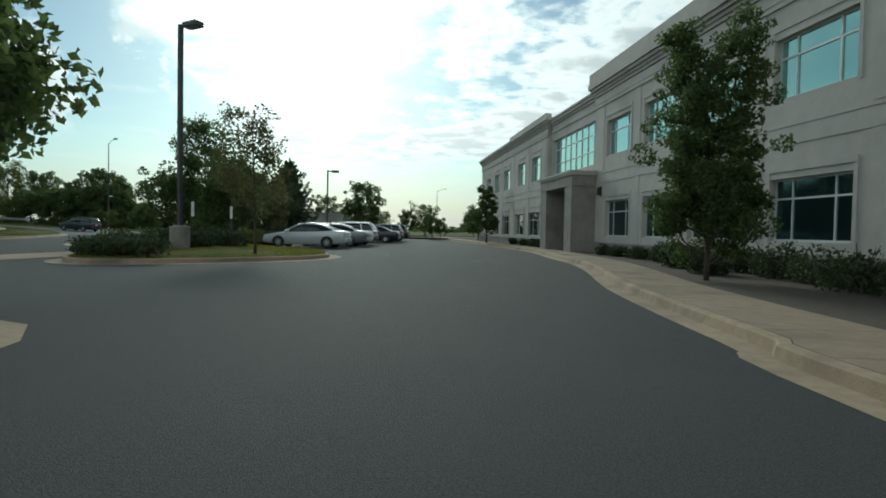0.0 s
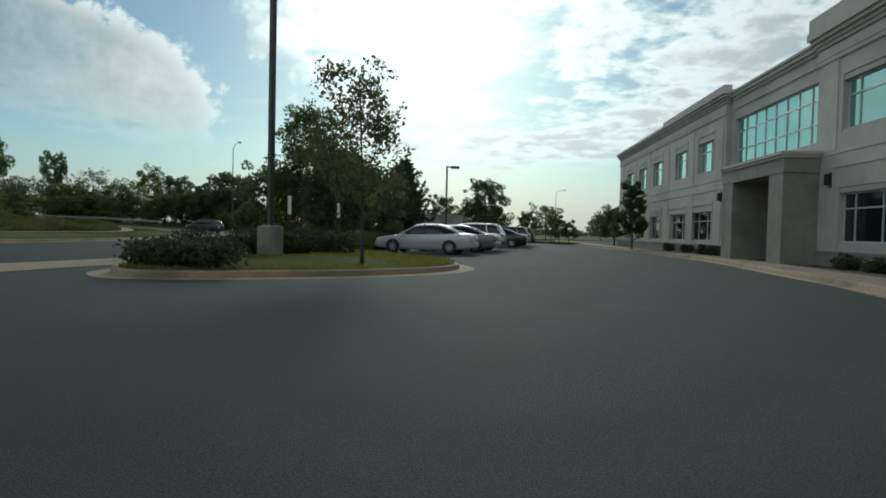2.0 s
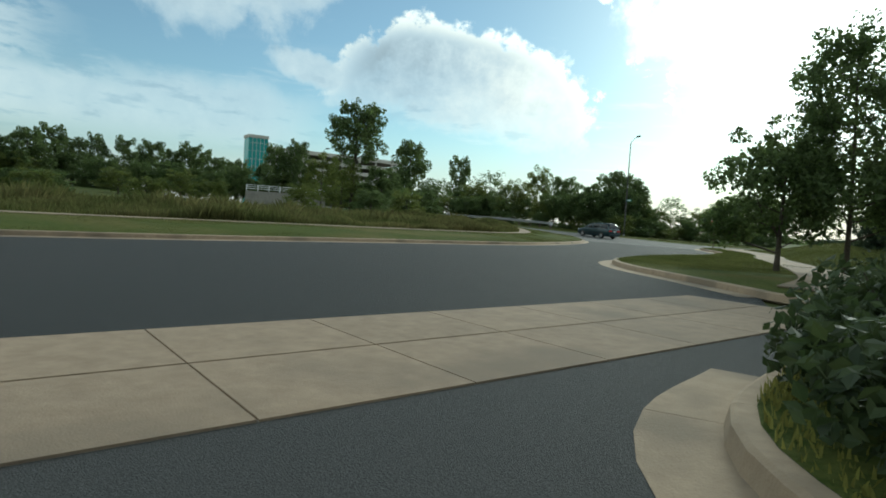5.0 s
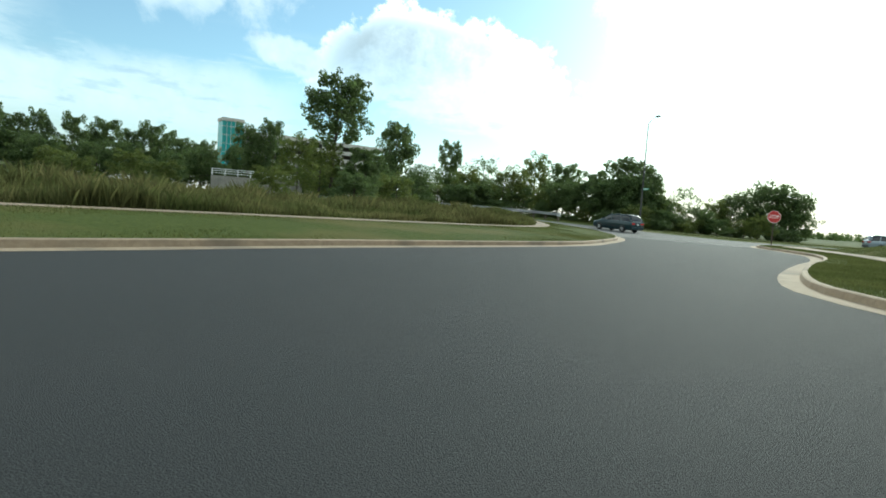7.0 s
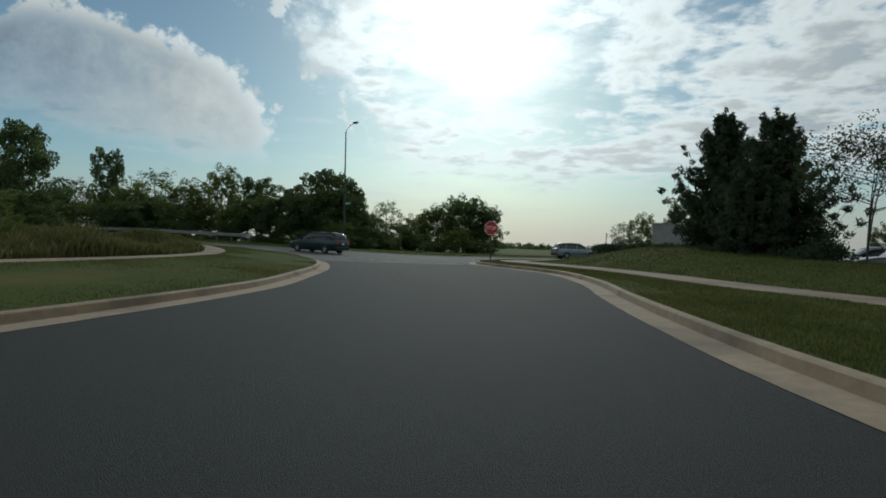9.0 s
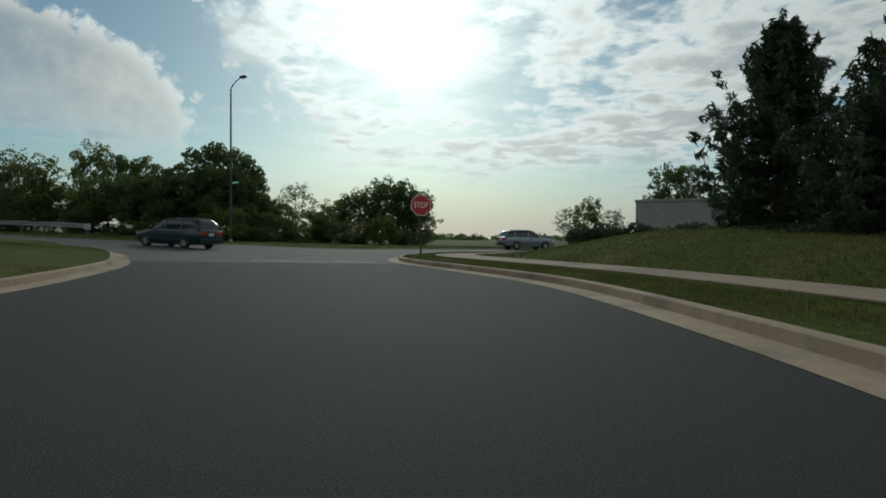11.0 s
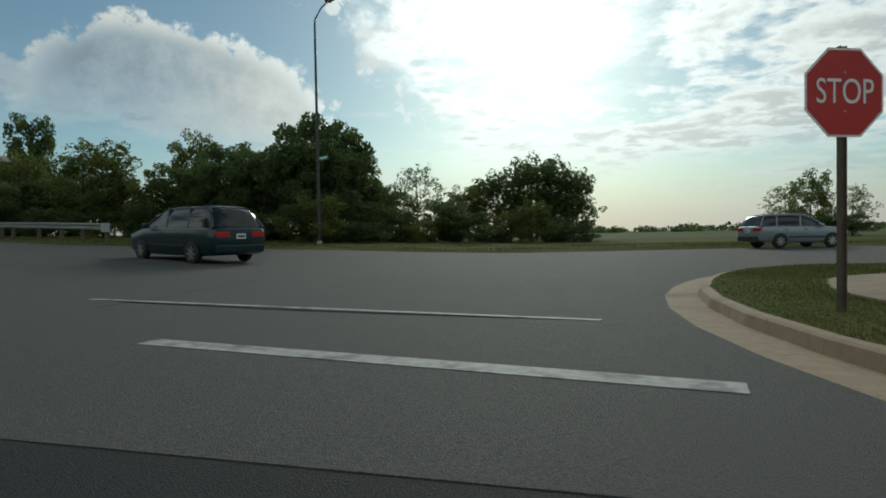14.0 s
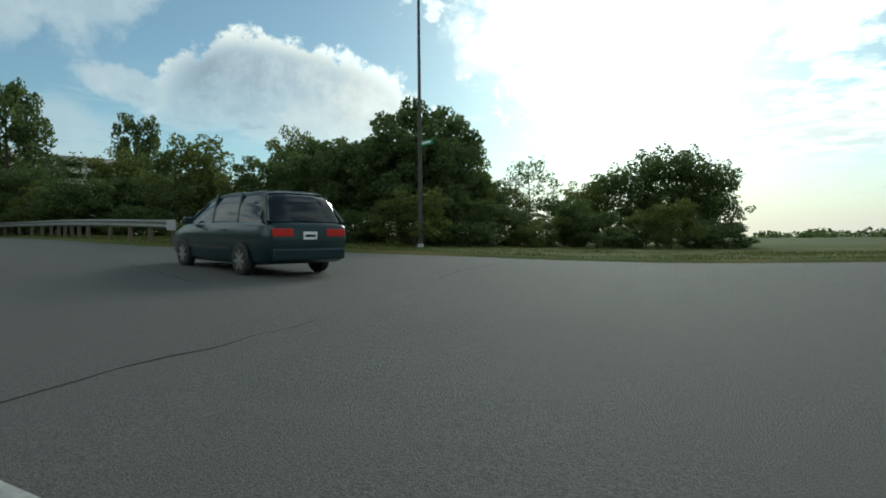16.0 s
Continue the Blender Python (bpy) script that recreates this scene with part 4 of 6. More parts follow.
def broadleaf(name, h, r, trunk, clear, seed, leaves, size, leaf, limbs=9, taper=0.75, gaps=0.5, label="", category="tree", m=None, top=1.0, stems=1, fork=None):
    """A tapered trunk with limbs, and a crown of leaf clumps with gaps."""
    rng = np.random.default_rng(seed)
    t = empty(name, m, label, category)
    bm = bmesh.new()
    cents, rads = [], []
    for st in range(stems):
        lean = rng.normal(0, 0.03 if stems == 1 else 0.12, 2)
        if fork:
            lean = np.array(fork) * (2 * st - 1)
        pts = [(lean[0] * z * z / h, lean[1] * z * z / h, z) for z in np.linspace(-0.15, h * 0.93, 8)]
        add_tube(bm, pts, [trunk * (1.25 if i == 0 else 1.0) * (1 - 0.11 * i) / stems ** 0.5 for i in range(8)], 8)
        for i in range(limbs // stems):
            f = clear + (0.92 - clear) * (i + rng.uniform(0, 0.7)) / max(1, limbs // stems)
            z0 = h * f
            ang = i * 2.4 + rng.uniform(-0.4, 0.4)
            reach = r * (1.0 - taper * max(0.0, (f - clear) / (1 - clear)) ** 1.3) * rng.uniform(0.75, 1.08)
            rise = reach * rng.uniform(0.45, 0.95) * top
            p0 = Vector((lean[0] * z0 * z0 / h, lean[1] * z0 * z0 / h, z0))
            p1 = p0 + Vector((math.cos(ang) * reach * 0.55, math.sin(ang) * reach * 0.55, rise * 0.35))
            p2 = p0 + Vector((math.cos(ang) * reach, math.sin(ang) * reach, rise))
            if p2.z > h * 0.98:
                p2.z = h * 0.98
            k0 = trunk * 0.42 * (1.1 - f)
            add_tube(bm, [p0, p1, p2], [max(k0, 0.012), max(k0 * 0.6, 0.009), 0.006], 5)
            for q, w in ((p2, 0.30), (p1 * 0.4 + p2 * 0.6, 0.34), (p1, 0.26 if rng.uniform() > gaps else 0.1)):
                for _ in range(2):
                    cents.append(np.array(q) + rng.normal(0, 0.12 * r, 3))
                    rads.append(max(0.12 * r, w * r * rng.uniform(0.5, 1.1) * (1.05 - 0.5 * f)))
        cents.append(np.array((pts[-1][0], pts[-1][1], h * 0.95)))
        rads.append(0.16 * r)
        cents.append(np.array((pts[-2][0], pts[-2][1], h * 0.85)))
        rads.append(0.24 * r)
    part("trunk", bm, M["bark"], t, smooth=True)
    part("crown", leaf_cloud(rng, np.array(cents), np.array(rads), leaves, size), leaf, t)
    return t


def conifer(name, h, r, seed, leaf, label, count=9000, category="tree", m=None):
    """A pine or spruce: whorls of boughs that carry needle tufts."""
    rng = np.random.default_rng(seed)
    t = empty(name, m, label, category)
    bm = bmesh.new()
    add_tube(bm, [(0, 0, -0.2), (0, 0, h * 0.5), (0, 0, h)], [0.03 * h, 0.018 * h, 0.01], 7)
    cents, rads = [], []
    n = int(h * 2.0)
    for i in range(n):
        f = 0.06 + 0.9 * (i + rng.uniform(-0.25, 0.25)) / n
        for k in range(7):
            ang = i * 0.9 + k * math.pi / 3.5 + rng.uniform(-0.35, 0.35)
            reach = r * (1 - f) ** 0.95 * rng.uniform(0.6, 1.2) + 0.12
            p0 = Vector((0, 0, h * f))
            p1 = p0 + Vector((math.cos(ang) * reach * 0.7, math.sin(ang) * reach * 0.7, reach * rng.uniform(-0.02, 0.12)))
            p2 = p0 + Vector((math.cos(ang) * reach, math.sin(ang) * reach, reach * rng.uniform(0.25, 0.7)))
            add_tube(bm, [p0, p1, p2], [0.024, 0.014, 0.005], 4, False)
            for w in (0.3, 0.55, 0.8):
                cents.append(np.array(p0.lerp(p1, w + 0.2)) + rng.normal(0, 0.04, 3))
                rads.append(0.085 * r * (1.15 - 0.4 * f) + 0.03)
            for w in (0.4, 0.8, 1.1):
                cents.append(np.array(p1.lerp(p2, w)) + (0, 0, 0.04))
                rads.append(0.042 * r * (1.2 - 0.4 * f) + 0.03)
            q = np.array(p2)          # upright candles at the tips
            for w in (0.12, 0.3):
                cents.append(q + rng.normal(0, 0.03, 3) + (0, 0, w * (0.5 + 0.1 * r)))
                rads.append(0.07)
    for w in (0.93, 0.96, 0.985):
        cents.append(np.array((0, 0, h * w)))
        rads.append(0.10)
    cents.append(np.array((0, 0, h)))
    rads.append(0.12)
    part("trunk", bm, M["bark"], t, smooth=True)
    part("crown", leaf_cloud(rng, np.array(cents), np.array(rads), count, 0.075 * (h / 6) ** 0.5, 0.0, 3.6), leaf, t)
    return t


def shrub(name, w, d, h, seed, leaf, count, size, label, m=None, category="shrub", box_like=False):
    rng = np.random.default_rng(seed)
    t = empty(name, m, label, category)
    cents, rads = [], []
    for i in range(5):
        a = i * 2.4
        rr = rng.uniform(0.2, 0.8)
        e = Vector((math.cos(a) * w * 0.4 * rr, math.sin(a) * d * 0.4 * rr, h * rng.uniform(0.5, 0.8)))
        part("stem", tube([(e.x * 0.2, e.y * 0.2, -0.1), (e.x * 0.6, e.y * 0.6, e.z * 0.6), e], [0.02, 0.014, 0.006], 4), M["bark"], t)
    for i in range(26):
        p = rng.uniform(-1, 1, 3)
        if not box_like and p[0] ** 2 + p[1] ** 2 > 1.0:
            continue
        q = min(w, d) * 0.24
        top = h - q * 0.9 if box_like else (h - q) * (1 - 0.55 * (p[0] ** 2 + p[1] ** 2)) + 0.0
        cents.append(np.array((p[0] * (w / 2 - q * 0.6), p[1] * (d / 2 - q * 0.6), max(q * 0.7, top * (0.55 + 0.45 * p[2])))))
        rads.append(q * rng.uniform(0.7, 1.2))
    part("foliage", leaf_cloud(rng, np.array(cents), np.array(rads), count, size), leaf, t)
    return t


def place(x, y, z=0.0, turn=0.0, s=1.0, sz=None):
    return Matrix.Translation((x, y, z)) @ Matrix.Rotation(radians(turn), 4, "Z") @ Matrix.Diagonal((s, s, sz or s, 1))


# trees near the car park
broadleaf("tree", 7.0, 2.1, 0.12, 0.27, 5, 19000, 0.11, M["leaf"], 34, top=0.08, label="leafy maple in the drive island", m=place(-5.72, 6.1, 0.13, 20), gaps=0.2)
broadleaf("tree", 5.0, 1.35, 0.05, 0.2, 11, 5200, 0.075, M["leaf_red"], 30, 0.62, 0.8, "young open-crowned tree with thin reddish foliage", m=place(-5.5, 20.7, 0.3, 130), top=1.15)
broadleaf("tree", 5.9, 1.1, 0.075, 0.05, 23, 38000, 0.062, M["leaf"], 68, 0.82, 0.0, "dense twin-topped pear tree before the offices", m=place(6.5, 12.5, 0.15), top=1.3, stems=2, fork=(0.12, -0.07))
tagged(shrub("shrub", 1.2, 1.2, 1.0, 31, M["shrub"], 2200, 0.075, "rounded dark shrub by the office wall", place(8.0, 17.3, 0.15)), group="shrubs by the offices")
for i, (x, y, w, h) in enumerate(((8.9, 26.6, 0.95, 0.7), (9.0, 24.8, 1.0, 0.65), (8.6, 37.0, 0.8, 0.6), (8.5, 38.4, 0.8, 0.6), (8.4, 40.2, 0.8, 0.6), (8.3, 43.0, 0.8, 0.6), (8.1, 46.5, 0.8, 0.6), (8.8, 15.2, 1.3, 1.0), (8.6, 11.6, 1.5, 1.05), (9.0, 22.8, 1.0, 0.8), (8.0, 8.2, 1.5, 1.1), (9.1, 20.6, 1.1, 0.8), (8.9, 18.7, 1.2, 0.95), (8.7, 16.9, 1.2, 1.0), (7.6, 14.4, 1.1, 0.85), (8.0, 10.0, 1.4, 1.15), (8.7, 13.4, 1.4, 1.2))):
    tagged(shrub("shrub", w, w * 1.25, h, 40 + i, M["shrub"], 1500, 0.065, "low clipped shrub in the office bed", place(x, y, 0.15), box_like=i in (2, 3, 4, 5, 6)), group="shrubs by the offices")
# trees behind the lamp island
for i, (x, y, h, r, kind) in enumerate(((-13.0, 37.5, 7.6, 2.3, "leaf"), (-9.6, 31.6, 4.3, 1.6, "leaf"), (-11.1, 38.7, 5.2, 1.9, "leaf"), (-10.9, 44.3, 4.6, 1.8, "leaf_red"), (-14.6, 36.0, 4.0, 1.9, "leaf"))):
    broadleaf("tree", h, r, 0.09, 0.14, 60 + i, 14000 if i == 0 else 8500, 0.12, M[kind], 34 if i == 0 else 20, 0.6, 0.05, "dense leafy tree behind the planting island", m=place(x, y, 0.15, i * 50))
HEDGE = [(-8.3, 18.4), (-9.0, 18.2), (-9.7, 18.7), (-10.1, 19.7), (-10.2, 20.9), (-10.5, 23.2), (-10.4, 24.8), (-9.7, 24.0), (-8.9, 24.8), (-7.7, 25.4), (-9.6, 26.4), (-9.9, 28.0), (-9.7, 29.6)]
for i, (x, y) in enumerate(HEDGE):
    tagged(shrub("shrub", 1.5, 1.4, 0.68 if i < 4 else 0.95, 100 + i, M["shrub"], 1700, 0.07, "dark rounded hedge shrub on the lamp island", place(x, y, 0.2), box_like=True), group="island hedge")
# row of car-park trees further off
for i, (x, y, h, r) in enumerate(((2.1, 102.3, 5.5, 2.6), (-1.0, 102.5, 4.5, 1.7), (10.7, 101.7, 4.3, 2.1))):
    broadleaf("tree", h, r, 0.10, 0.2, 120 + i, 6500, 0.13, M["leaf_light" if i == 0 else "leaf"], 16, 0.55, 0.2, "rounded car park tree", m=place(x, y, 0.0, i * 31))

broadleaf("tree", 5.6, 1.98, 0.12, 0.12, 150, 15000, 0.11, M["leaf"], 24, 0.45, 0.05, "dense rounded car park tree", m=place(-4.9, 58.7, 0.0))
broadleaf("tree", 4.7, 1.15, 0.08, 0.1, 151, 11000, 0.10, M["leaf"], 24, 0.5, 0.05, "dense oval tree at the office corner", m=place(6.45, 50.4, 0.15, 30), top=1.3)
broadleaf("tree", 3.5, 1.70, 0.08, 0.15, 152, 9000, 0.11, M["leaf"], 20, 0.5, 0.1, "rounded tree beyond the offices", m=place(7.4, 65.2, 0.1, 70))

# pines on the bank
conifer("pine", 8.1, 3.6, 201, M["needle"], "tall dark pine on the grass bank", 32000, m=place(-13.9, 66.4, 0.85))
conifer("pine", 7.0, 3.3, 202, M["needle"], "broad dark pine on the grass bank", 30000, m=place(-13.0, 61.0, 0.7, 40))
conifer("pine", 4.6, 2.2, 203, M["needle"], "bushy dark pine at the foot of the tall ones", 15000, m=place(-14.2, 60.0, 0.65, 80))
broadleaf("tree", 4.5, 2.0, 0.065, 0.42, 204, 5200, 0.07, M["shrub"], 30, 0.35, 0.6, "thin airy tree with several stems beside the pines", m=place(-12.6, 53.3, 0.55), stems=3, top=0.8)
broadleaf("tree", 5.4, 1.9, 0.1, 0.2, 207, 8500, 0.12, M["leaf"], 24, 0.5, 0.1, "leafy tree behind the pale enclosure", m=place(-12.3, 84.5, 0.1))
broadleaf("tree", 4.3, 1.3, 0.08, 0.3, 208, 4200, 0.11, M["leaf"], 15, 0.5, 0.3, "leafy tree behind the pale enclosure", m=place(-10.0, 84.2, 0.1))
for i, (x, y) in enumerate(((-19.9, 73.0), (-18.8, 72.3), (-17.4, 71.9), (-15.9, 71.6), (-14.6, 71.0), (-18.5, 74.2), (-16.8, 73.6), (-14.9, 73.0), (-13.1, 72.2), (-15.4, 61.2), (-13.3, 61.7), (-12.3, 64.6), (-16.8, 66.2), (-15.7, 64.0), (-14.4, 62.6), (-12.8, 59.4), (-12.9, 57.5), (-13.0, 55.5), (-13.3, 64.3), (-14.2, 67.5), (-12.4, 68.8))):
    tagged(shrub("juniper", 2.1, 1.9, 1.0 + 0.15 * (i % 3), 220 + i, M["needle"], 1900, 0.085, "spreading dark juniper on the bank", place(x, y, 0.75 if y > 64 else 0.6)), group="junipers on the bank")

broadleaf("tree", 3.4, 0.90, 0.06, 0.2, 240, 3500, 0.09, M["leaf"], 14, 0.5, 0.1, "small rounded tree in the car park", m=place(1.7, 74.4, 0.0))
broadleaf("tree", 3.1, 0.81, 0.06, 0.2, 241, 3500, 0.09, M["leaf"], 14, 0.5, 0.1, "small rounded tree in the car park", m=place(2.4, 71.0, 0.0))
broadleaf("tree", 2.5, 0.81, 0.06, 0.2, 242, 3500, 0.09, M["leaf"], 14, 0.5, 0.1, "small rounded tree in the car park", m=place(3.4, 70.0, 0.0))
# woods along the main road
WOOD = [(-126.2, 104.0, 10.2, 5.0, 0), (-106.4, 101.5, 9.2, 3.9, 0), (-90.0, 99.5, 9.0, 3.1, 3), (-79.4, 97.7, 8.0, 2.9, 2), (-71.1, 96.9, 7.6, 2.9, 3), (-67.5, 97.5, 5.5, 2.1, 0), (-62.8, 95.9, 5.2, 2.1, 2), (-61.5, 97.2, 6.2, 2.8, 0), (-58.3, 97.1, 6.5, 2.8, 0), (-55.2, 96.7, 6.4, 3.0, 0), (-52.9, 96.9, 6.8, 3.0, 0), (-51.3, 98.0, 7.3, 3.1, 0), (-50.2, 100.0, 7.2, 2.9, 0), (-50.0, 102.7, 6.6, 2.6, 2), (-49.5, 105.5, 5.0, 2.1, 0), (-49.7, 110.4, 5.0, 2.1, 2), (-48.6, 113.2, 7.2, 2.3, 3), (-47.5, 116.0, 4.2, 2.1, 0), (-46.2, 119.6, 5.4, 2.6, 2), (-43.6, 124.2, 7.0, 3.7, 4), (-39.5, 126.0, 8.6, 4.4, 4), (-36.3, 126.4, 7.4, 3.5, 4)]
protos = [broadleaf("tree", 8.0, 3.3, 0.16, 0.10, 300, 11000, 0.19, M["leaf"], 22, 0.5, 0.1, "leafy tree in the roadside wood"),
          broadleaf("tree", 8.0, 3.0, 0.15, 0.12, 301, 9000, 0.19, M["leaf"], 20, 0.55, 0.3, "leafy tree in the roadside wood"),
          broadleaf("tree", 8.0, 3.0, 0.13, 0.12, 302, 6500, 0.19, M["leaf_light"], 20, 0.5, 0.4, "pale green leafy tree in the roadside wood"),
          broadleaf("tree", 8.0, 2.8, 0.12, 0.2, 303, 2600, 0.17, M["leaf"], 22, 0.5, 0.9, "half-bare tree with thin foliage"),
          broadleaf("tree", 8.0, 3.4, 0.14, 0.02, 304, 12000, 0.19, M["leaf"], 30, 0.5, 0.05, "dense rounded tree leafy to the ground")]
for p in protos:
    p["group"] = "roadside wood"
used = set()
EYE = Vector((-32.4, 67.5))


def wood_tree(x, y, z, h, r, kind, turn):
    p = protos[kind]
    if z < 0.1:
        lift = rise(x, y)
        z, h = z + lift, max(h * 0.6, h - lift)
    base_r = (3.3, 3.0, 3.0, 2.8, 3.4)[kind]
    m_ = place(x, y, z, turn, r / base_r, h / 8.0)
    if kind not in used:
        used.add(kind)
        p.matrix_basis = m_
        return p
    q = copy_thing(p, Matrix.Identity(4))
    q.matrix_basis = m_
    return q


for i, (x, y, h, r, kind) in enumerate(WOOD):
    if kind == 0 and i % 2:
        kind = 1
    wood_tree(x, y, 0.0, h, r, kind, i * 47)
for i in range(30):      # understorey
    a = radians(66 - i * 2.2)
    d = (27.0 + 1.8 * math.sin(i * 2.3) + max(0, i - 16) * 1.5) / math.cos(a)
    wood_tree(EYE.x - math.sin(a) * d, EYE.y + math.cos(a) * d, -0.3, 2.7 + 0.9 * math.sin(i * 1.7), 1.7 + 0.5 * math.sin(i * 2.9), (4, 2, 2, 4, 1)[i % 5], i * 71)
# trees over the meadow, and the tall ones before the garage
MEADOW = [(-120.8, 44.2, 2.9, 7.7, 3.3, 0), (-117.8, 46.8, 2.8, 8.4, 2.1, 1), (-116.8, 50.5, 2.8, 8.4, 2.3, 1), (-121.5, 54.8, 3.0, 6.6, 1.8, 0), (-125.0, 62.2, 3.3, 7.9, 2.7, 0), (-127.3, 69.0, 3.5, 8.4, 2.9, 1), (-120.9, 71.7, 3.3, 6.4, 2.7, 0), (-97.9, 68.2, 2.3, 9.2, 2.5, 1), (-95.5, 70.4, 2.1, 10.4, 2.4, 0), (-83.7, 67.3, 1.7, 7.6, 3.0, 2), (-72.8, 62.8, 1.0, 6.3, 2.9, 2), (-71.2, 68.4, 0.0, 7.7, 2.7, 0), (-96.4, 97.7, 0.0, 16.2, 4.3, 0), (-92.8, 109.2, 0.0, 14.3, 3.0, 1), (-84.9, 109.8, 0.0, 11.4, 3.6, 3), (-70.1, 97.9, 0.0, 8.2, 3.0, 2), (-78.5, 117.2, 0.0, 12.4, 3.2, 2), (-69.0, 112.2, 0.0, 10.5, 3.3, 0), (-59.3, 104.5, 0.0, 8.5, 2.9, 1), (-54.4, 104.4, 0.0, 10.4, 3.8, 0), (-50.7, 103.5, 0.0, 9.2, 2.8, 1), (-63.2, 50.5, 0.7, 3.0, 2.1, 2), (-67.8, 42.8, 0.9, 2.6, 1.9, 2), (-65.5, 35.5, 0.8, 2.3, 1.9, 2), (-79.4, 31.1, 1.0, 2.6, 2.1, 0), (-55.7, 53.7, 0.5, 3.1, 1.9, 0), (-58.9, 61.8, 0.2, 3.8, 2.1, 2), (-64.4, 69.8, 0.1, 4.5, 2.4, 0), (-77.6, 98.5, 0.0, 6.1, 3.0, 0), (-72.9, 28.7, 0.9, 2.3, 2.1, 2), (-116.1, 26.9, 2.3, 6.2, 2.8, 0), (-112.2, 29.8, 2.3, 6.6, 3.0, 1), (-116.2, 33.7, 2.4, 6.9, 2.3, 0), (-111.0, 35.9, 2.3, 7.9, 2.9, 0), (-114.7, 39.8, 2.5, 9.0, 2.8, 1), (-120.2, 56.2, 3.0, 8.7, 2.8, 0), (-123.1, 64.2, 3.2, 9.1, 3.0, 1), (-110.4, 63.9, 2.7, 6.8, 2.3, 0), (-106.8, 65.9, 2.5, 6.6, 2.3, 1), (-92.9, 27.3, 1.4, 2.3, 2.3, 2), (-88.8, 30.1, 1.3, 2.4, 2.4, 0), (-92.5, 42.0, 1.6, 3.3, 2.4, 2), (-87.6, 47.9, 1.5, 3.7, 2.3, 2), (-90.0, 53.3, 1.7, 4.1, 2.1, 0), (-112.9, 69.1, 2.9, 4.7, 2.4, 0), (-112.6, 74.4, 2.9, 6.9, 2.6, 1)]
broadleaf("tree", 15.2, 3.6, 0.28, 0.42, 330, 9000, 0.25, M["leaf"], 34, 0.45, 0.6, "tall round-crowned tree standing over the meadow", m=place(-73.2, 64.8, 0.5), top=1.3)
for i, (x, y, z, h, r, kind) in enumerate(MEADOW):
    wood_tree(x, y, z, h, r, kind, i * 53)
for i in range(26):      # thick hedgerow behind the meadow
    a = radians(36 + i * 2.0)
    d = 98 + 5 * math.sin(i * 2.1)
    x, y = -17 - math.sin(a) * d, 21.5 + math.cos(a) * d
    wood_tree(x, y, max(0.1, rise(x, y), (-x - 42) * 0.03), 4.6 + 1.1 * math.sin(i * 1.9), 3.3, (4, 1, 4, 2)[i % 4], i * 61)
# far treeline on the horizon
rng = np.random.default_rng(9)
cen, rad = [], []
for i in range(1100):
    a = radians(rng.uniform(-75, 100))
    d = rng.uniform(380, 520)
    hh = rng.uniform(1.8, 4.6)
    for k in range(3):
        cen.append((-30 - math.sin(a) * d + rng.normal(0, 4), 50 + math.cos(a) * d, hh * rng.uniform(0.2, 0.8)))
        rad.append(hh * 0.6)
tagged(part("treeline", leaf_cloud(rng, np.array(cen), np.array(rad), 50000, 1.3), M["leaf"]), "dark low treeline on the horizon", "trees", kind="stuff")
for i, (x, y, h, r) in enumerate(((-13.4, 134.8, 5.6, 2.3), (-10.2, 138.4, 6.9, 2.4), (-6.7, 136.4, 5.4, 2.1), (-8.4, 134.0, 2.2, 3.0), (-11.5, 133.5, 2.0, 2.6))):
    wood_tree(x, y, -0.05, h, r, (3, 2, 3, 4, 4)[i], i * 37)


def blades(name, a_line, b_line, za, zb, n, h, mat_, label, seed, wide=0.03):
    """Uncounted upright blades over a strip between two plan lines."""
    rng = np.random.default_rng(seed)
    A, B = np.array([tuple(p) for p in a_line]), np.array([tuple(p) for p in b_line])
    i = rng.integers(0, len(A) - 1, n)
    t, u = rng.uniform(size=(n, 1)), rng.uniform(size=(n, 1))
    p = (A[i] * (1 - t) + A[i + 1] * t) * (1 - u) + (B[i] * (1 - t) + B[i + 1] * t) * u
    z = za * (1 - u) + zb * u
    p = np.hstack([p, z])
    ang = rng.uniform(0, 6.28, n)
    w = np.stack([np.cos(ang), np.sin(ang), 0 * ang], 1) * wide
    hh = h * rng.uniform(0.4, 1.1, (n, 1)) * (0.85 + 0.3 * np.sin(p[:, :1] * 0.9 + 1.7 * np.sin(p[:, 1:2] * 0.5))) * (0.9 + 0.28 * np.sin(p[:, 1:2] * 0.33 + 2.0 * np.sin(p[:, :1] * 0.21)) + 0.16 * np.sin(p[:, 1:2] * 1.7 + p[:, :1] * 1.1))
    lean = rng.normal(0, 0.25, (n, 3)) * hh
    lean[:, 2] = 0
    up = np.array((0, 0, 1.0))
    v = np.stack([p - w, p + w, p + up * hh * 0.6 + lean * 0.35 + w * 0.7, p + up * hh + lean], 1).reshape(-1, 3)
    f = np.arange(n * 4).reshape(-1, 4)
    return tagged(part(name, (v.tolist(), f.tolist()), mat_), label, "grass", kind="stuff")


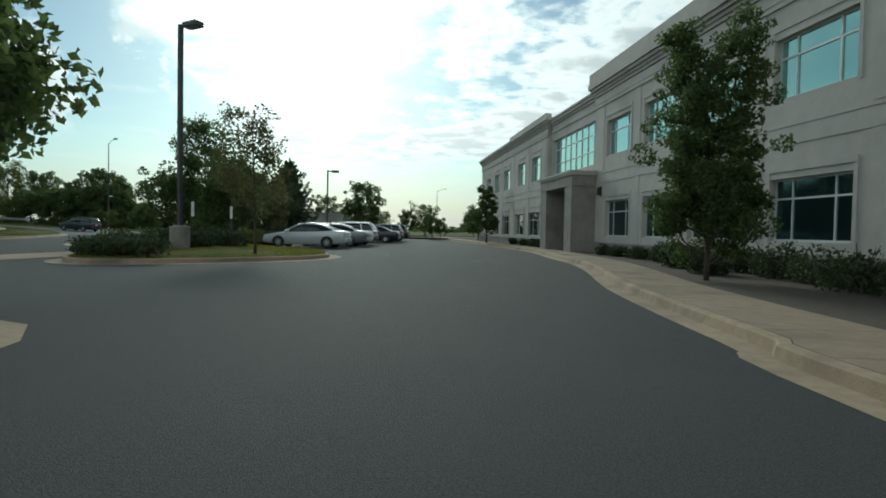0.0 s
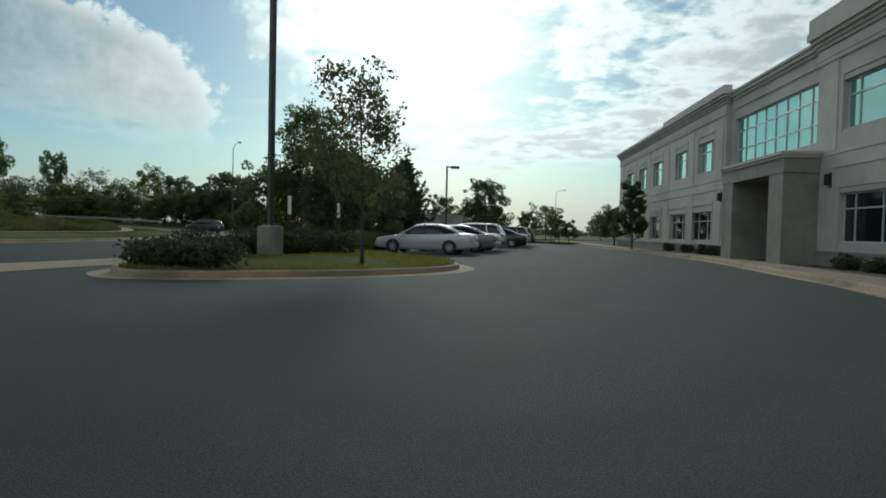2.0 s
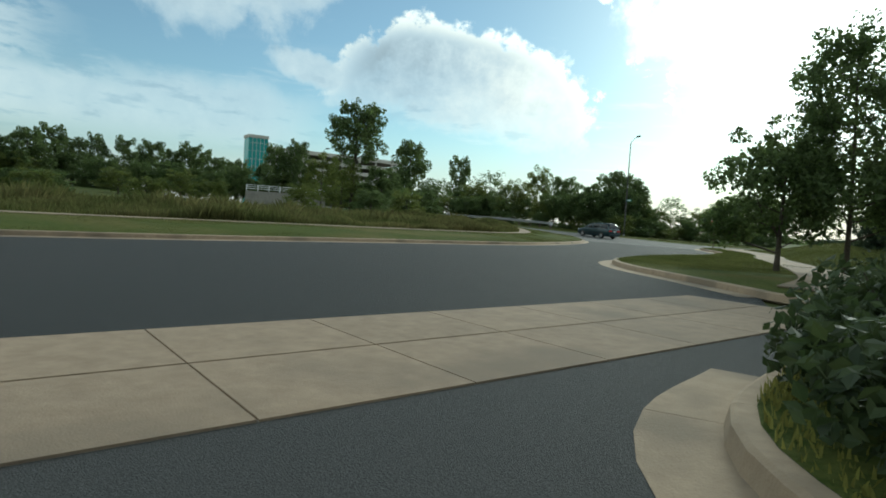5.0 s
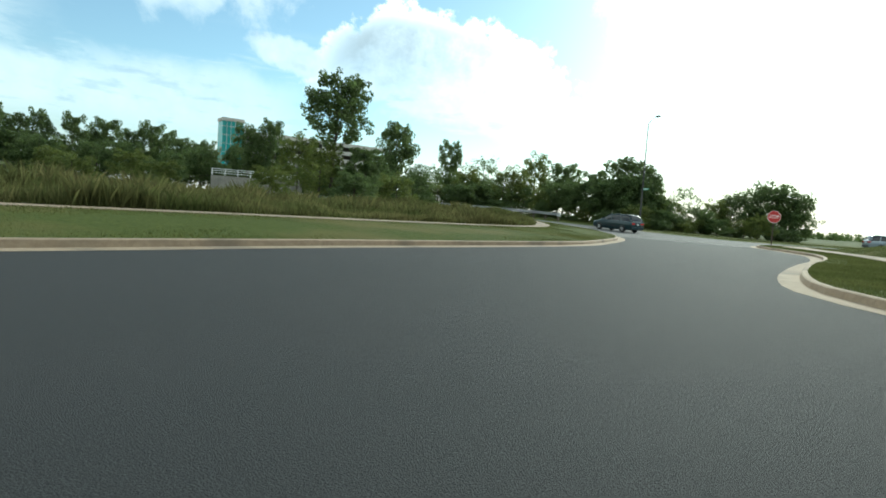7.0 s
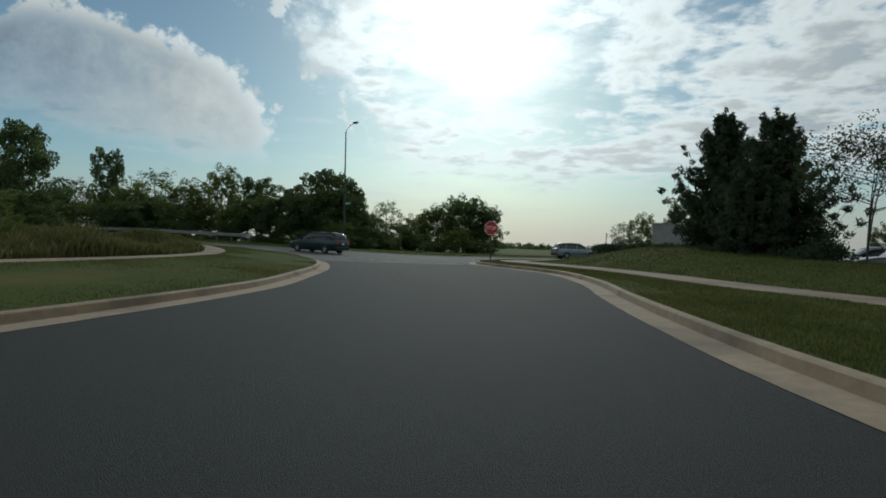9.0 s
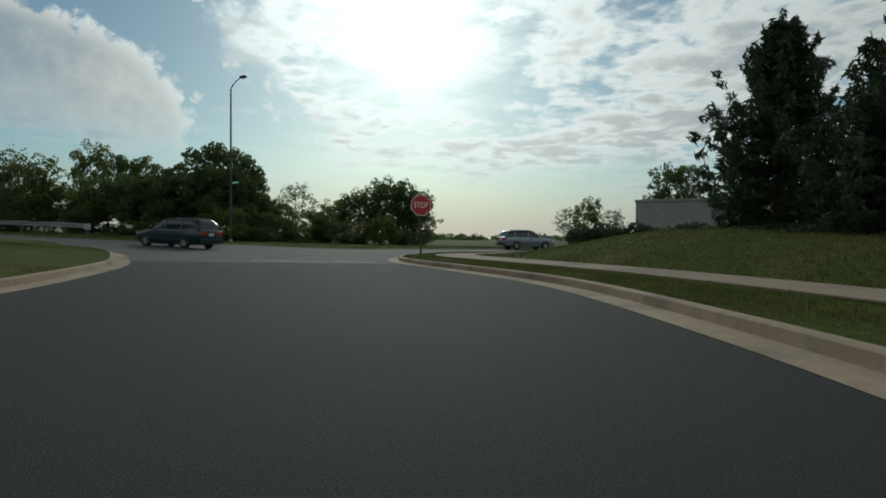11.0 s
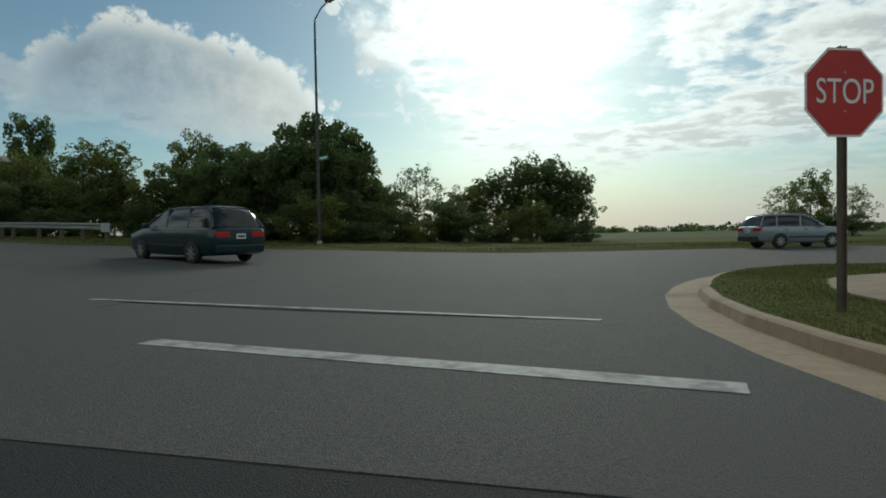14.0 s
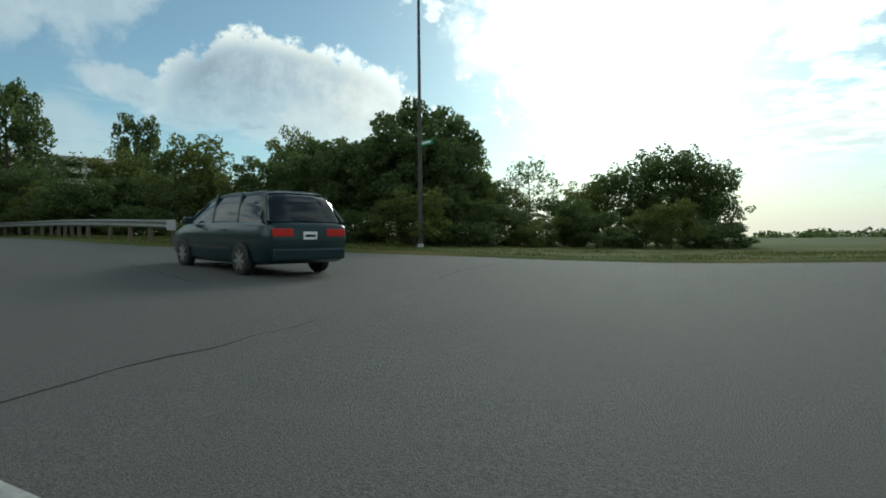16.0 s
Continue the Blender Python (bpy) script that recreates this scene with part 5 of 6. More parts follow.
blades("tall_grass", walk_b[4:52], b1[4:52], 0.46, 0.55, 70000, 0.62, M["reed"], "tall yellowing meadow grass behind the walk", 1, 0.02)
blades("tall_grass", b1[4:46], [p + (q - p) * 0.3 for p, q in zip(b1, b2)][4:46], 0.55, 0.8, 50000, 0.85, M["reed"], "tall meadow grass and weeds", 2, 0.035)
blades("grass_tufts", isl_in, [p + (Vector((cx, cy)) - p) * 0.97 for p in isl_in], 0.16, 0.30, 36000, 0.13, M["dry_blade"], "yellowing longer grass on the lamp island", 5, 0.010)
blades("grass_tufts", offset_line(fe, 0.4), offset_line(fe, 9), 0.1, 0.12, 70000, 0.11, M["blade"], "rough grass beyond the main road", 6, 0.02)
blades("mown_grass", right_in[4:62], offset_line(right_line, -1.5)[4:62], 0.15, 0.15, 80000, 0.055, M["blade"], "short mown grass along the near kerb", 7, 0.008)
blades("mown_grass", inner[6:52], walk_a[6:52], 0.15, 0.44, 90000, 0.055, M["blade"], "short mown grass of the verge by the walk", 8, 0.010)


blades("mown_grass", offset_line(right_line, -1.5)[5:20], offset_line(right_line, -6.5)[5:20], 0.15, 0.16, 60000, 0.055, M["blade"], "short mown grass at the foot of the bank", 10, 0.009)


def blades_over(name, rows, n, h, mat_, label, seed, wide, avoid):
    """Blades scattered over a grid of ground points."""
    rng = np.random.default_rng(seed)
    g = np.array(rows)
    a, b = rng.integers(0, g.shape[0] - 1, n), rng.integers(0, g.shape[1] - 1, n)
    t, u = rng.uniform(size=(n, 1)), rng.uniform(size=(n, 1))
    p = (g[a, b] * (1 - t) + g[a + 1, b] * t) * (1 - u) + (g[a, b + 1] * (1 - t) + g[a + 1, b + 1] * t) * u
    clear = np.ones(n, bool)
    for q in avoid:
        clear &= np.hypot(p[:, 0] - q.x, p[:, 1] - q.y) > 0.86
    p = p[clear]
    n = len(p)
    ang = rng.uniform(0, 6.28, n)
    w = np.stack([np.cos(ang), np.sin(ang), 0 * ang], 1) * wide
    hh = h * rng.uniform(0.4, 1.15, (n, 1))
    lean = rng.normal(0, 0.3, (n, 3)) * hh
    lean[:, 2] = 0
    up = np.array((0, 0, 1.0))
    v = np.stack([p - w, p + w, p + up * hh * 0.6 + lean * 0.35 + w * 0.7, p + up * hh + lean], 1).reshape(-1, 3)
    return tagged(part(name, (v.tolist(), np.arange(n * 4).reshape(-1, 4).tolist()), mat_), label, "grass", kind="stuff")


blades_over("mown_grass", bank[1:], 120000, 0.065, M["blade"], "short grass of the bank beneath the pines", 9, 0.012, walk_mid)

# ---------------------------------------------------------------- lamps, signs, rails
def car_park_lamp(x, y, z, h, turn, base_h=0.85):
    t = empty("parking_lamp", pose(x, y, z, 0, 0, turn), "tall bronze car park lamp on a concrete base", "street lamp", "car park lamps")
    bm = bmesh.new()
    add_tube(bm, [(0, 0, -0.2), (0, 0, base_h - 0.03), (0, 0, base_h)], [0.36, 0.36, 0.33], 20)
    part("base", bm, M["footing"], t, "round concrete base")
    pole = part("pole", box(-0.075, 0.075, -0.075, 0.075, base_h, h, None, 0.012), M["pole"], t)
    part("base_plate", box(-0.17, 0.17, -0.17, 0.17, base_h, base_h + 0.03), M["steel"], t)
    for dx in (-0.13, 0.13):
        for dy in (-0.13, 0.13):
            part("bolt", tube([(dx, dy, base_h + 0.03), (dx, dy, base_h + 0.07)], [0.015] * 2, 6), M["steel"], t)
    part("arm", box(0.0, 0.35, -0.04, 0.04, h - 0.12, h - 0.04), M["pole"], t)
    head = part("head", box(0.3, 1.0, -0.2, 0.2, h - 0.2, h + 0.0, None, 0.03), M["pole"], t)
    part("lens", box(0.38, 0.94, -0.15, 0.15, h - 0.215, h - 0.196), M["lens"], head)
    return t


car_park_lamp(-8.75, 22.4, 0.28, 8.35, -30)
car_park_lamp(-7.7, 53.0, 0.0, 6.4, 10)


def road_lamp(x, y, h, turn, label, mast=1.3):
    t = empty("street_lamp", pose(x, y, 0, 0, 0, turn), label, "street lamp", "road lamps")
    n = 10
    part("base_plate", tube([(0, 0, -0.1), (0, 0, 0.25), (0, 0, 0.3)], [0.16, 0.16, 0.1], 10), M["steel"], t)
    part("pole", tube([(0, 0, 0.2), (0, 0, h * 0.5), (0, 0, h - 0.9)], [0.11, 0.085, 0.06], n), M["pole"], t)
    part("arm", tube([(0, 0, h - 0.92), (0.06, 0, h - 0.7), (mast * 0.5, 0, h - 0.25), (mast, 0, h - 0.05)], [0.05, 0.045, 0.04, 0.035], 8), M["pole"], t)
    head = part("head", box(mast - 0.1, mast + 0.5, -0.15, 0.15, h - 0.1, h + 0.08, None, 0.04), M["pole"], t)
    part("lens", tube([(mast + 0.2, 0, h - 0.16), (mast + 0.2, 0, h - 0.1)], [0.1, 0.13], 10), M["lens"], head)
    return t


lf = road_lamp(-46.4, 91.5, 13.7, -25, "tall dark street lamp with a curved arm and a street sign")
lf.location.z = rise(-46.4, 91.5)
blade_sign = part("street_sign", box(0.08, 1.05, -0.01, 0.01, 4.9, 5.15), M["green"], lf, "green street name blade")
part("lettering_bar", box(0.2, 0.9, -0.016, -0.012, 4.98, 5.07), M["white"], blade_sign)
road_lamp(6.7, 162.0, 12.8, 20, "distant street lamp with a long arm", 2.2)
road_lamp(-94.5, 74.8, 12.2, 60, "slim lamp post in the far car park", 0.6)


def stop_sign(x, y, turn):
    t = empty("stop_sign", pose(x, y, 0.15, 0, 0, turn), "red octagonal stop sign on a dark post", "road sign")
    bm = bmesh.new()
    add_box(bm, -0.035, 0.035, -0.025, 0.0, -0.3, 2.56)
    add_box(bm, -0.035, -0.028, -0.05, -0.02, -0.3, 2.56)
    add_box(bm, 0.028, 0.035, -0.05, -0.02, -0.3, 2.56)
    part("post", bm, M["timber"], t)

    def octo(r, y0, y1):
        bm = bmesh.new()
        ring = [[bm.verts.new((r * math.sin(a), yy, 2.11 + r * math.cos(a))) for a in (math.pi / 8 + k * math.pi / 4 for k in range(8))] for yy in (y0, y1)]
        bm.faces.new(ring[0])
        bm.faces.new(ring[1][::-1])
        for k in range(8):
            bm.faces.new((ring[0][k], ring[1][k], ring[1][(k + 1) % 8], ring[0][(k + 1) % 8]))
        bmesh.ops.recalc_face_normals(bm, faces=bm.faces)
        return bm
    plate = part("plate", octo(0.46, -0.056, -0.052), M["white"], t, "white border of the plate")
    part("face", octo(0.435, -0.060, -0.0565), M["red"], plate, "red face")
    cu = bpy.data.curves.new("lettering", "FONT")
    cu.body, cu.size, cu.align_x, cu.align_y, cu.extrude = "STOP", 0.31, "CENTER", "CENTER", 0.001
    tmp = new("lettering_source", cu)
    me = bpy.data.meshes.new_from_object(tmp.evaluated_get(bpy.context.evaluated_depsgraph_get()))
    bpy.data.objects.remove(tmp)
    me.materials.clear()
    me.materials.append(M["white"])
    ob = new("lettering", me)
    ob.parent = plate
    ob.matrix_basis = pose(0, -0.063, 2.11, 90, 0, 0) @ Matrix.Diagonal((0.85, 1.1, 1, 1))
    for dz in (1.93, 2.30):
        part("bolt", tube([(0, -0.066, dz), (0, -0.06, dz)], [0.012] * 2, 6), M["steel"], plate)
    return t


stop_sign(-27.05, 68.45, 27)
for x, y, h in ((-9.1, 24.6, 2.0), (-9.0, 29.4, 2.0)):
    t = empty("marker_post", pose(x, y, 0.2, 0, 0, 35), "thin post with a white bay sign", "sign", "bay signs")
    part("post", tube([(0, 0, -0.2), (0, 0, h - 0.15)], [0.025] * 2, 8), M["pole"], t)
    part("plate", box(-0.06, 0.06, -0.035, -0.026, h - 0.65, h - 0.05, None, 0.003), M["white"], t)
for x, y, h in ((-19.5, 77.2, 2.2), (-1.9, 97.6, 3.6)):
    t = empty("post", pose(x, y, 0.15), "slim dark wooden post on the grass", "post", "wayside posts")
    part("shaft", tube([(0, 0, -0.2), (0, 0, h)], [0.03, 0.025], 8), M["bark"], t)

rail = empty("guard_rail", None, "galvanised steel guard rail along the main road", "guard rail")
RAIL = smooth_line([(-52.9, 82.9), (-62.0, 84.9), (-80, 89.6), (-128, 98.0)], 2.0)
for a, b in zip(RAIL, RAIL[1:]):
    d = (b - a)
    m_ = Matrix.Translation((a.x, a.y, 0)) @ Matrix.Rotation(math.atan2(d.y, d.x), 4, "Z")
    bm = bmesh.new()
    prof = [(0.0, 0.75), (0.05, 0.80), (0.0, 0.87), (-0.03, 0.90), (0.0, 0.93), (0.05, 1.0), (0.0, 1.06)]
    L_ = d.length - 0.01
    r0 = [bm.verts.new((0, y, z)) for y, z in prof]
    r1_ = [bm.verts.new((L_, y, z)) for y, z in prof]
    for k in range(6):
        bm.faces.new((r0[k], r1_[k], r1_[k + 1], r0[k + 1]))
    bmesh.ops.solidify(bm, geom=bm.faces, thickness=0.008)
    bmesh.ops.transform(bm, matrix=m_, verts=bm.verts)
    part("rail", bm, M["steel"], rail)
    part("post", box(-0.06, 0.06, -0.19, -0.04, -0.2, 0.98, m_), M["timber"], rail)

part("end_shoe", box(-52.92, -52.45, 82.72, 82.80, 0.66, 1.08, None, 0.02), M["steel"], rail)

# enclosure wall behind the junipers
encl = empty("enclosure", None, "low pale grey flat-roofed enclosure behind junipers", "building")
E0, E1 = Vector((-15.9, 79.8)), Vector((-10.8, 77.4))
d = (E1 - E0).normalized()
m_ = Matrix.Translation((E0.x, E0.y, 0)) @ Matrix.Rotation(math.atan2(d.y, d.x), 4, "Z")
Lw = (E1 - E0).length
part("wall", box(0, Lw, 0, 0.3, 0, 3.1, m_), M["enclosure"], encl)
part("wall", box(0, 0.3, 0.31, 5, 0, 3.1, m_), M["enclosure"], encl)
part("wall", box(Lw - 0.3, Lw, 0.31, 5, 0, 3.1, m_), M["enclosure"], encl)
part("coping", box(-0.06, Lw + 0.06, -0.06, 5.06, 3.105, 3.25, m_), M["precast_dark"], encl)

# ---------------------------------------------------------------- parking garage in the distance
gar = empty("parking_garage", pose(-203.6, 119.8, 0, 0, 0, 75) @ Matrix.Scale(0.72, 4), "distant concrete parking garage with a teal glass stair tower", "building")
part("stair_tower", box(0, 9.5, 0, 9, 0, 36.5), M["teal_panel"], gar, "teal glass stair tower")
part("tower_cap", box(-0.3, 9.8, -0.3, 9.3, 36.52, 38.0), M["precast"], gar)
for k in range(1, 5):
    part("mullion", box(9.5 * k / 5 - 0.06, 9.5 * k / 5 + 0.06, -0.25, -0.02, 0, 36.5), M["frame"], gar)
for k in range(9):
    part("transom", box(0.02, 9.48, -0.22, -0.01, 4 * k + 2.0, 4 * k + 2.12), M["frame"], gar)
for k in range(8):
    z = 4.2 * k
    part("deck_wall", box(10.55, 88, 3, 3.4, z + 2.2, z + 4.2), M["precast"], gar, "pale concrete deck wall")
    part("deck", box(10.6, 88, 3.45, 30, z + 2.2, z + 2.6), M["precast_dark"], gar)
for k in range(9):
    part("column", box(10.7 + k * 10, 11.7 + k * 10, 3.42, 4.2, 0, 34), M["precast"], gar)
part("back_wall", box(10.6, 88, 30.05, 30.4, 0, 34), M["precast_dark"], gar)
wall2 = empty("retaining_wall", pose(-94.5, 60.8, 1.0, 0, 0, 62) @ Matrix.Scale(0.88, 4), "grey retaining wall with a white railing above", "wall")
part("wall", box(0, 14, 0, 0.4, -3, 3.2), M["precast_dark"], wall2)
for k in range(8):
    part("post", box(0.1 + k * 1.9, 0.24 + k * 1.9, 0.1, 0.24, 3.2, 4.3), M["white"], wall2)
for z in (3.55, 3.9, 4.2):
    part("bar", box(0, 13.9, 0.24, 0.3, z, z + 0.09), M["white"], wall2)

# ---------------------------------------------------------------- vehicles
def vehicle(name, kind, colour, m, label, group="", lit=False):
    """A car lofted from stations along its length, with its parts."""
    t = empty(name, m, label, "car", group)
    if kind == "sedan":
        L_, W, wb, f_ax, wr = 4.85, 0.90, 2.85, 0.95, 0.33
        lower = [(0.0, 0.42, 0.62, 0.70), (0.12, 0.28, 0.74, 0.84), (0.7, 0.22, 0.84, 0.90), (1.35, 0.20, 0.92, 0.90), (2.4, 0.20, 0.95, 0.90), (3.5, 0.22, 0.98, 0.90), (4.2, 0.24, 1.02, 0.89), (4.7, 0.30, 1.00, 0.84), (4.85, 0.42, 0.86, 0.74)]
        cabin = [(1.25, 0.93, 0.74), (1.95, 1.36, 0.58), (2.5, 1.44, 0.57), (3.2, 1.42, 0.56), (3.75, 1.25, 0.60), (4.25, 1.01, 0.72)]
    elif kind == "van":
        L_, W, wb, f_ax, wr = 5.05, 0.97, 3.0, 0.98, 0.34
        lower = [(0.0, 0.42, 0.66, 0.74), (0.12, 0.28, 0.82, 0.88), (0.6, 0.24, 0.95, 0.95), (1.2, 0.22, 1.06, 0.97), (2.4, 0.22, 1.10, 0.97), (3.6, 0.24, 1.12, 0.97), (4.6, 0.26, 1.12, 0.95), (4.98, 0.34, 1.10, 0.91), (5.05, 0.44, 0.98, 0.86)]
        cabin = [(1.05, 1.05, 0.84), (1.9, 1.60, 0.70), (2.6, 1.72, 0.70), (3.6, 1.74, 0.70), (4.55, 1.70, 0.70), (4.95, 1.13, 0.84)]
    else:
        L_, W, wb, f_ax, wr = 4.6, 0.91, 2.65, 0.9, 0.35
        lower = [(0.0, 0.46, 0.70, 0.72), (0.12, 0.32, 0.86, 0.86), (0.6, 0.28, 0.98, 0.91), (1.2, 0.26, 1.04, 0.91), (2.4, 0.26, 1.06, 0.91), (3.6, 0.28, 1.08, 0.91), (4.3, 0.32, 1.08, 0.88), (4.55, 0.38, 1.06, 0.84), (4.6, 0.46, 0.92, 0.78)]
        cabin = [(1.15, 1.03, 0.76), (1.85, 1.55, 0.64), (2.5, 1.65, 0.63), (3.5, 1.64, 0.63), (4.2, 1.58, 0.63), (4.5, 1.09, 0.76)]
    def dense(st, k):
        """Catmull-Rom between the stations."""
        p = [np.array(q) for q in st]
        p = [2 * p[0] - p[1]] + p + [2 * p[-1] - p[-2]]
        out = []
        for i in range(1, len(p) - 2):
            for j in range(k):
                u = j / k
                a_, b_, c_, d_ = p[i - 1:i + 3]
                q = 0.5 * ((2 * b_) + (c_ - a_) * u + (2 * a_ - 5 * b_ + 4 * c_ - d_) * u * u + (3 * b_ - a_ - 3 * c_ + d_) * u ** 3)
                out.append(tuple(float(w) for w in q))
        return out + [tuple(st[-1])]

    bm = bmesh.new()

    def ring(x, z0, z1, w):
        k = 0.07
        zm = (z0 + z1) / 2
        pts = [(-w + 0.08, z0), (-w + 0.02, z0 + 0.10), (-w, zm - 0.04), (-w - 0.012, zm + 0.08), (-w + 0.015, z1 - k), (-w + 0.05, z1 - 0.02), (-w + 0.13, z1), (-w * 0.4, z1 + 0.02), (w * 0.4, z1 + 0.02), (w - 0.13, z1), (w - 0.05, z1 - 0.02), (w - 0.015, z1 - k), (w + 0.012, zm + 0.08), (w, zm - 0.04), (w - 0.02, z0 + 0.10), (w - 0.08, z0)]
        return [bm.verts.new((x, y, z)) for y, z in pts]

    rings = [ring(*r) for r in dense(lower, 4)]
    nr = 16
    for a, b in zip(rings, rings[1:]):
        for k in range(nr - 1):
            bm.faces.new((a[k], a[k + 1], b[k + 1], b[k]))
        bm.faces.new((a[nr - 1], a[0], b[0], b[nr - 1]))
    bm.faces.new(rings[0][::-1])
    bm.faces.new(rings[-1])
    bmesh.ops.recalc_face_normals(bm, faces=bm.faces)
    body = part("body", bm, colour, t, smooth=True)
    # cabin glass
    bm = bmesh.new()
    zb = lower[4][2] - 0.03
    cab = dense(cabin, 4)
    rows = []
    for x, z, w in cab:
        zl = min(z, zb)
        wl = W - 0.07
        rows.append([bm.verts.new(q) for q in ((x, -wl, zl), (x, -(wl * 0.55 + w * 0.45) - 0.01, zl + (z - zl) * 0.5), (x, -w - 0.01, z - 0.06 if z - zl > 0.1 else z), (x, -w * 0.84, z), (x, -w * 0.4, z + 0.015), (x, w * 0.4, z + 0.015), (x, w * 0.84, z), (x, w + 0.01, z - 0.06 if z - zl > 0.1 else z), (x, (wl * 0.55 + w * 0.45) + 0.01, zl + (z - zl) * 0.5), (x, wl, zl))])
    for a, b in zip(rows, rows[1:]):
        for k in range(9):
            bm.faces.new((a[k], a[k + 1], b[k + 1], b[k]))
    bmesh.ops.recalc_face_normals(bm, faces=bm.faces)
    part("glazing", bm, M["car_glass"], t, "dark car windows", True)
    # roof skin and pillars
    bm = bmesh.new()
    top = cabin[1:-1]
    r_ = []
    x_lo, x_hi = top[0][0] - 0.04, top[-1][0] + 0.06
    for x, z, w in cab:
        if not x_lo <= x <= x_hi:
            continue
        r_.append([bm.verts.new((x, y, z + dz)) for y, dz in ((-w - 0.022, -0.085), (-w - 0.012, -0.03), (-w * 0.86, 0.014), (-w * 0.4, 0.030), (w * 0.4, 0.030), (w * 0.86, 0.014), (w + 0.012, -0.03), (w + 0.022, -0.085))])
    for a, b in zip(r_, r_[1:]):
        for k in range(7):
            bm.faces.new((a[k], a[k + 1], b[k + 1], b[k]))
    bmesh.ops.solidify(bm, geom=bm.faces, thickness=0.008)
    bmesh.ops.recalc_face_normals(bm, faces=bm.faces)
    part("roof", bm, colour, t, smooth=True)
    for sgn in (-1, 1):
        (x0, z0, w0), (x1, z1, w1) = cabin[0], cabin[1]
        part("pillar", tube([(x0, sgn * W * 0.92, z0), (x1, sgn * (w1 - 0.015), z1 - 0.045)], [0.035, 0.03], 6), colour, t)
        (x0, z0, w0), (x1, z1, w1) = cabin[-1], cabin[-2]
        part("pillar", tube([(x0, sgn * W * 0.92, z0), (x1, sgn * (w1 - 0.015), z1 - 0.045)], [0.035, 0.03], 6), colour, t)
        for q in ((2.45,) if kind == "sedan" else (2.35, 3.55)):
            part("pillar", tube([(q + 0.12, sgn * (W - 0.08), zb), (q, sgn * (top[1][2] + 0.012), top[1][1])], [0.04, 0.035], 6), M["trim"] if kind == "sedan" else colour, t)
        part("mirror", box(1.42, 1.58, sgn * W + (0.0 if sgn > 0 else -0.2), sgn * W + (0.2 if sgn > 0 else 0.0), zb - 0.02, zb + 0.13, None, 0.03), colour, t)
        if kind != "sedan":
            part("side_trim", box(1.3, f_ax + wb - 0.45, sgn * (W + 0.004) - 0.012, sgn * (W + 0.004) + 0.012, 0.52, 0.58), M["trim"], t)
        for q in (1.9, 2.9):
            part("door_handle", box(q + 0.25, q + 0.43, sgn * (W - 0.012) - 0.02, sgn * (W - 0.012) + 0.02, zb - 0.16, zb - 0.12), M["trim"] if kind != "sedan" else colour, t)
        if kind == "sedan":
            part("tail_light", box(L_ - 0.24, L_ - 0.06, sgn * 0.60 - 0.16, sgn * 0.60 + 0.19, 0.76, 0.94, None, 0.02), M["tail"], t)
            part("headlight", box(0.05, 0.35, sgn * 0.62 - 0.16, sgn * 0.62 + 0.18, 0.60, 0.74, None, 0.02), M["head"], t)
        else:
            part("tail_light", box(L_ - 0.18, L_ + 0.012, sgn * 0.62 - 0.22, sgn * 0.62 + 0.24, 0.84, 1.0, None, 0.02), M["tail_lit" if lit else "tail"], t)
            part("headlight", box(0.04, 0.4, sgn * 0.66 - 0.16, sgn * 0.66 + 0.2, 0.66, 0.84, None, 0.02), M["head"], t)
    part("bumper", box(L_ - 0.12, L_ + 0.06, -W * 0.86, W * 0.86, 0.36, 0.60, None, 0.04), colour if kind != "suv" else M["trim"], t)
    part("bumper", box(-0.05, 0.12, -W * 0.80, W * 0.80, 0.34, 0.55, None, 0.04), colour, t)
    part("grille", box(-0.035, 0.06, -0.4, 0.4, 0.56, 0.68, None, 0.01), M["trim"], t)
    plate = part("number_plate", box(L_ + 0.012 if kind != "sedan" else L_ - 0.03, L_ + 0.03, -0.16, 0.16, 0.78, 0.94), M["white"], t, "white plate")
    part("lettering_bar", box(L_ + 0.031, L_ + 0.034, -0.12, 0.12, 0.83, 0.88), M["navy"], plate)
    for ax in (f_ax, f_ax + wb):
        for sgn in (-1, 1):
            wy = sgn * (W - 0.072)
            bm = bmesh.new()
            prof = [(wr * 0.62, -0.10), (wr * 0.92, -0.105), (wr, -0.07), (wr, 0.07), (wr * 0.92, 0.105), (wr * 0.62, 0.10)]
            rs = [[bm.verts.new((ax + r * math.cos(a), wy + y, wr + r * math.sin(a))) for r, y in prof] for a in (2 * math.pi * k / 24 for k in range(24))]
            for a, b in zip(rs, rs[1:] + rs[:1]):
                for k in range(5):
                    bm.faces.new((a[k], a[k + 1], b[k + 1], b[k]))
            bmesh.ops.recalc_face_normals(bm, faces=bm.faces)
            wheel = part("wheel", bm, M["tyre"], t, "black tyre", True)
            bm = bmesh.new()
            add_tube(bm, [(ax, wy - 0.092, wr), (ax, wy + 0.092, wr)], [wr * 0.63] * 2, 20)
            part("rim", bm, M["trim"], wheel)
            bm = bmesh.new()
            for k in range(7):
                mm = Matrix.Translation((ax, wy + sgn * 0.098, wr)) @ Matrix.Rotation(k * 2 * math.pi / 7, 4, "Y")
                add_box(bm, -0.03, 0.03, -0.012, 0.012, 0.03, wr * 0.61, mm)
            add_tube(bm, [(ax, wy + sgn * 0.085, wr), (ax, wy + sgn * 0.118, wr)], [0.06, 0.05], 10)
            part("hub", bm, M["rim"], wheel)
            # arch
            bm = bmesh.new()
            rs = []
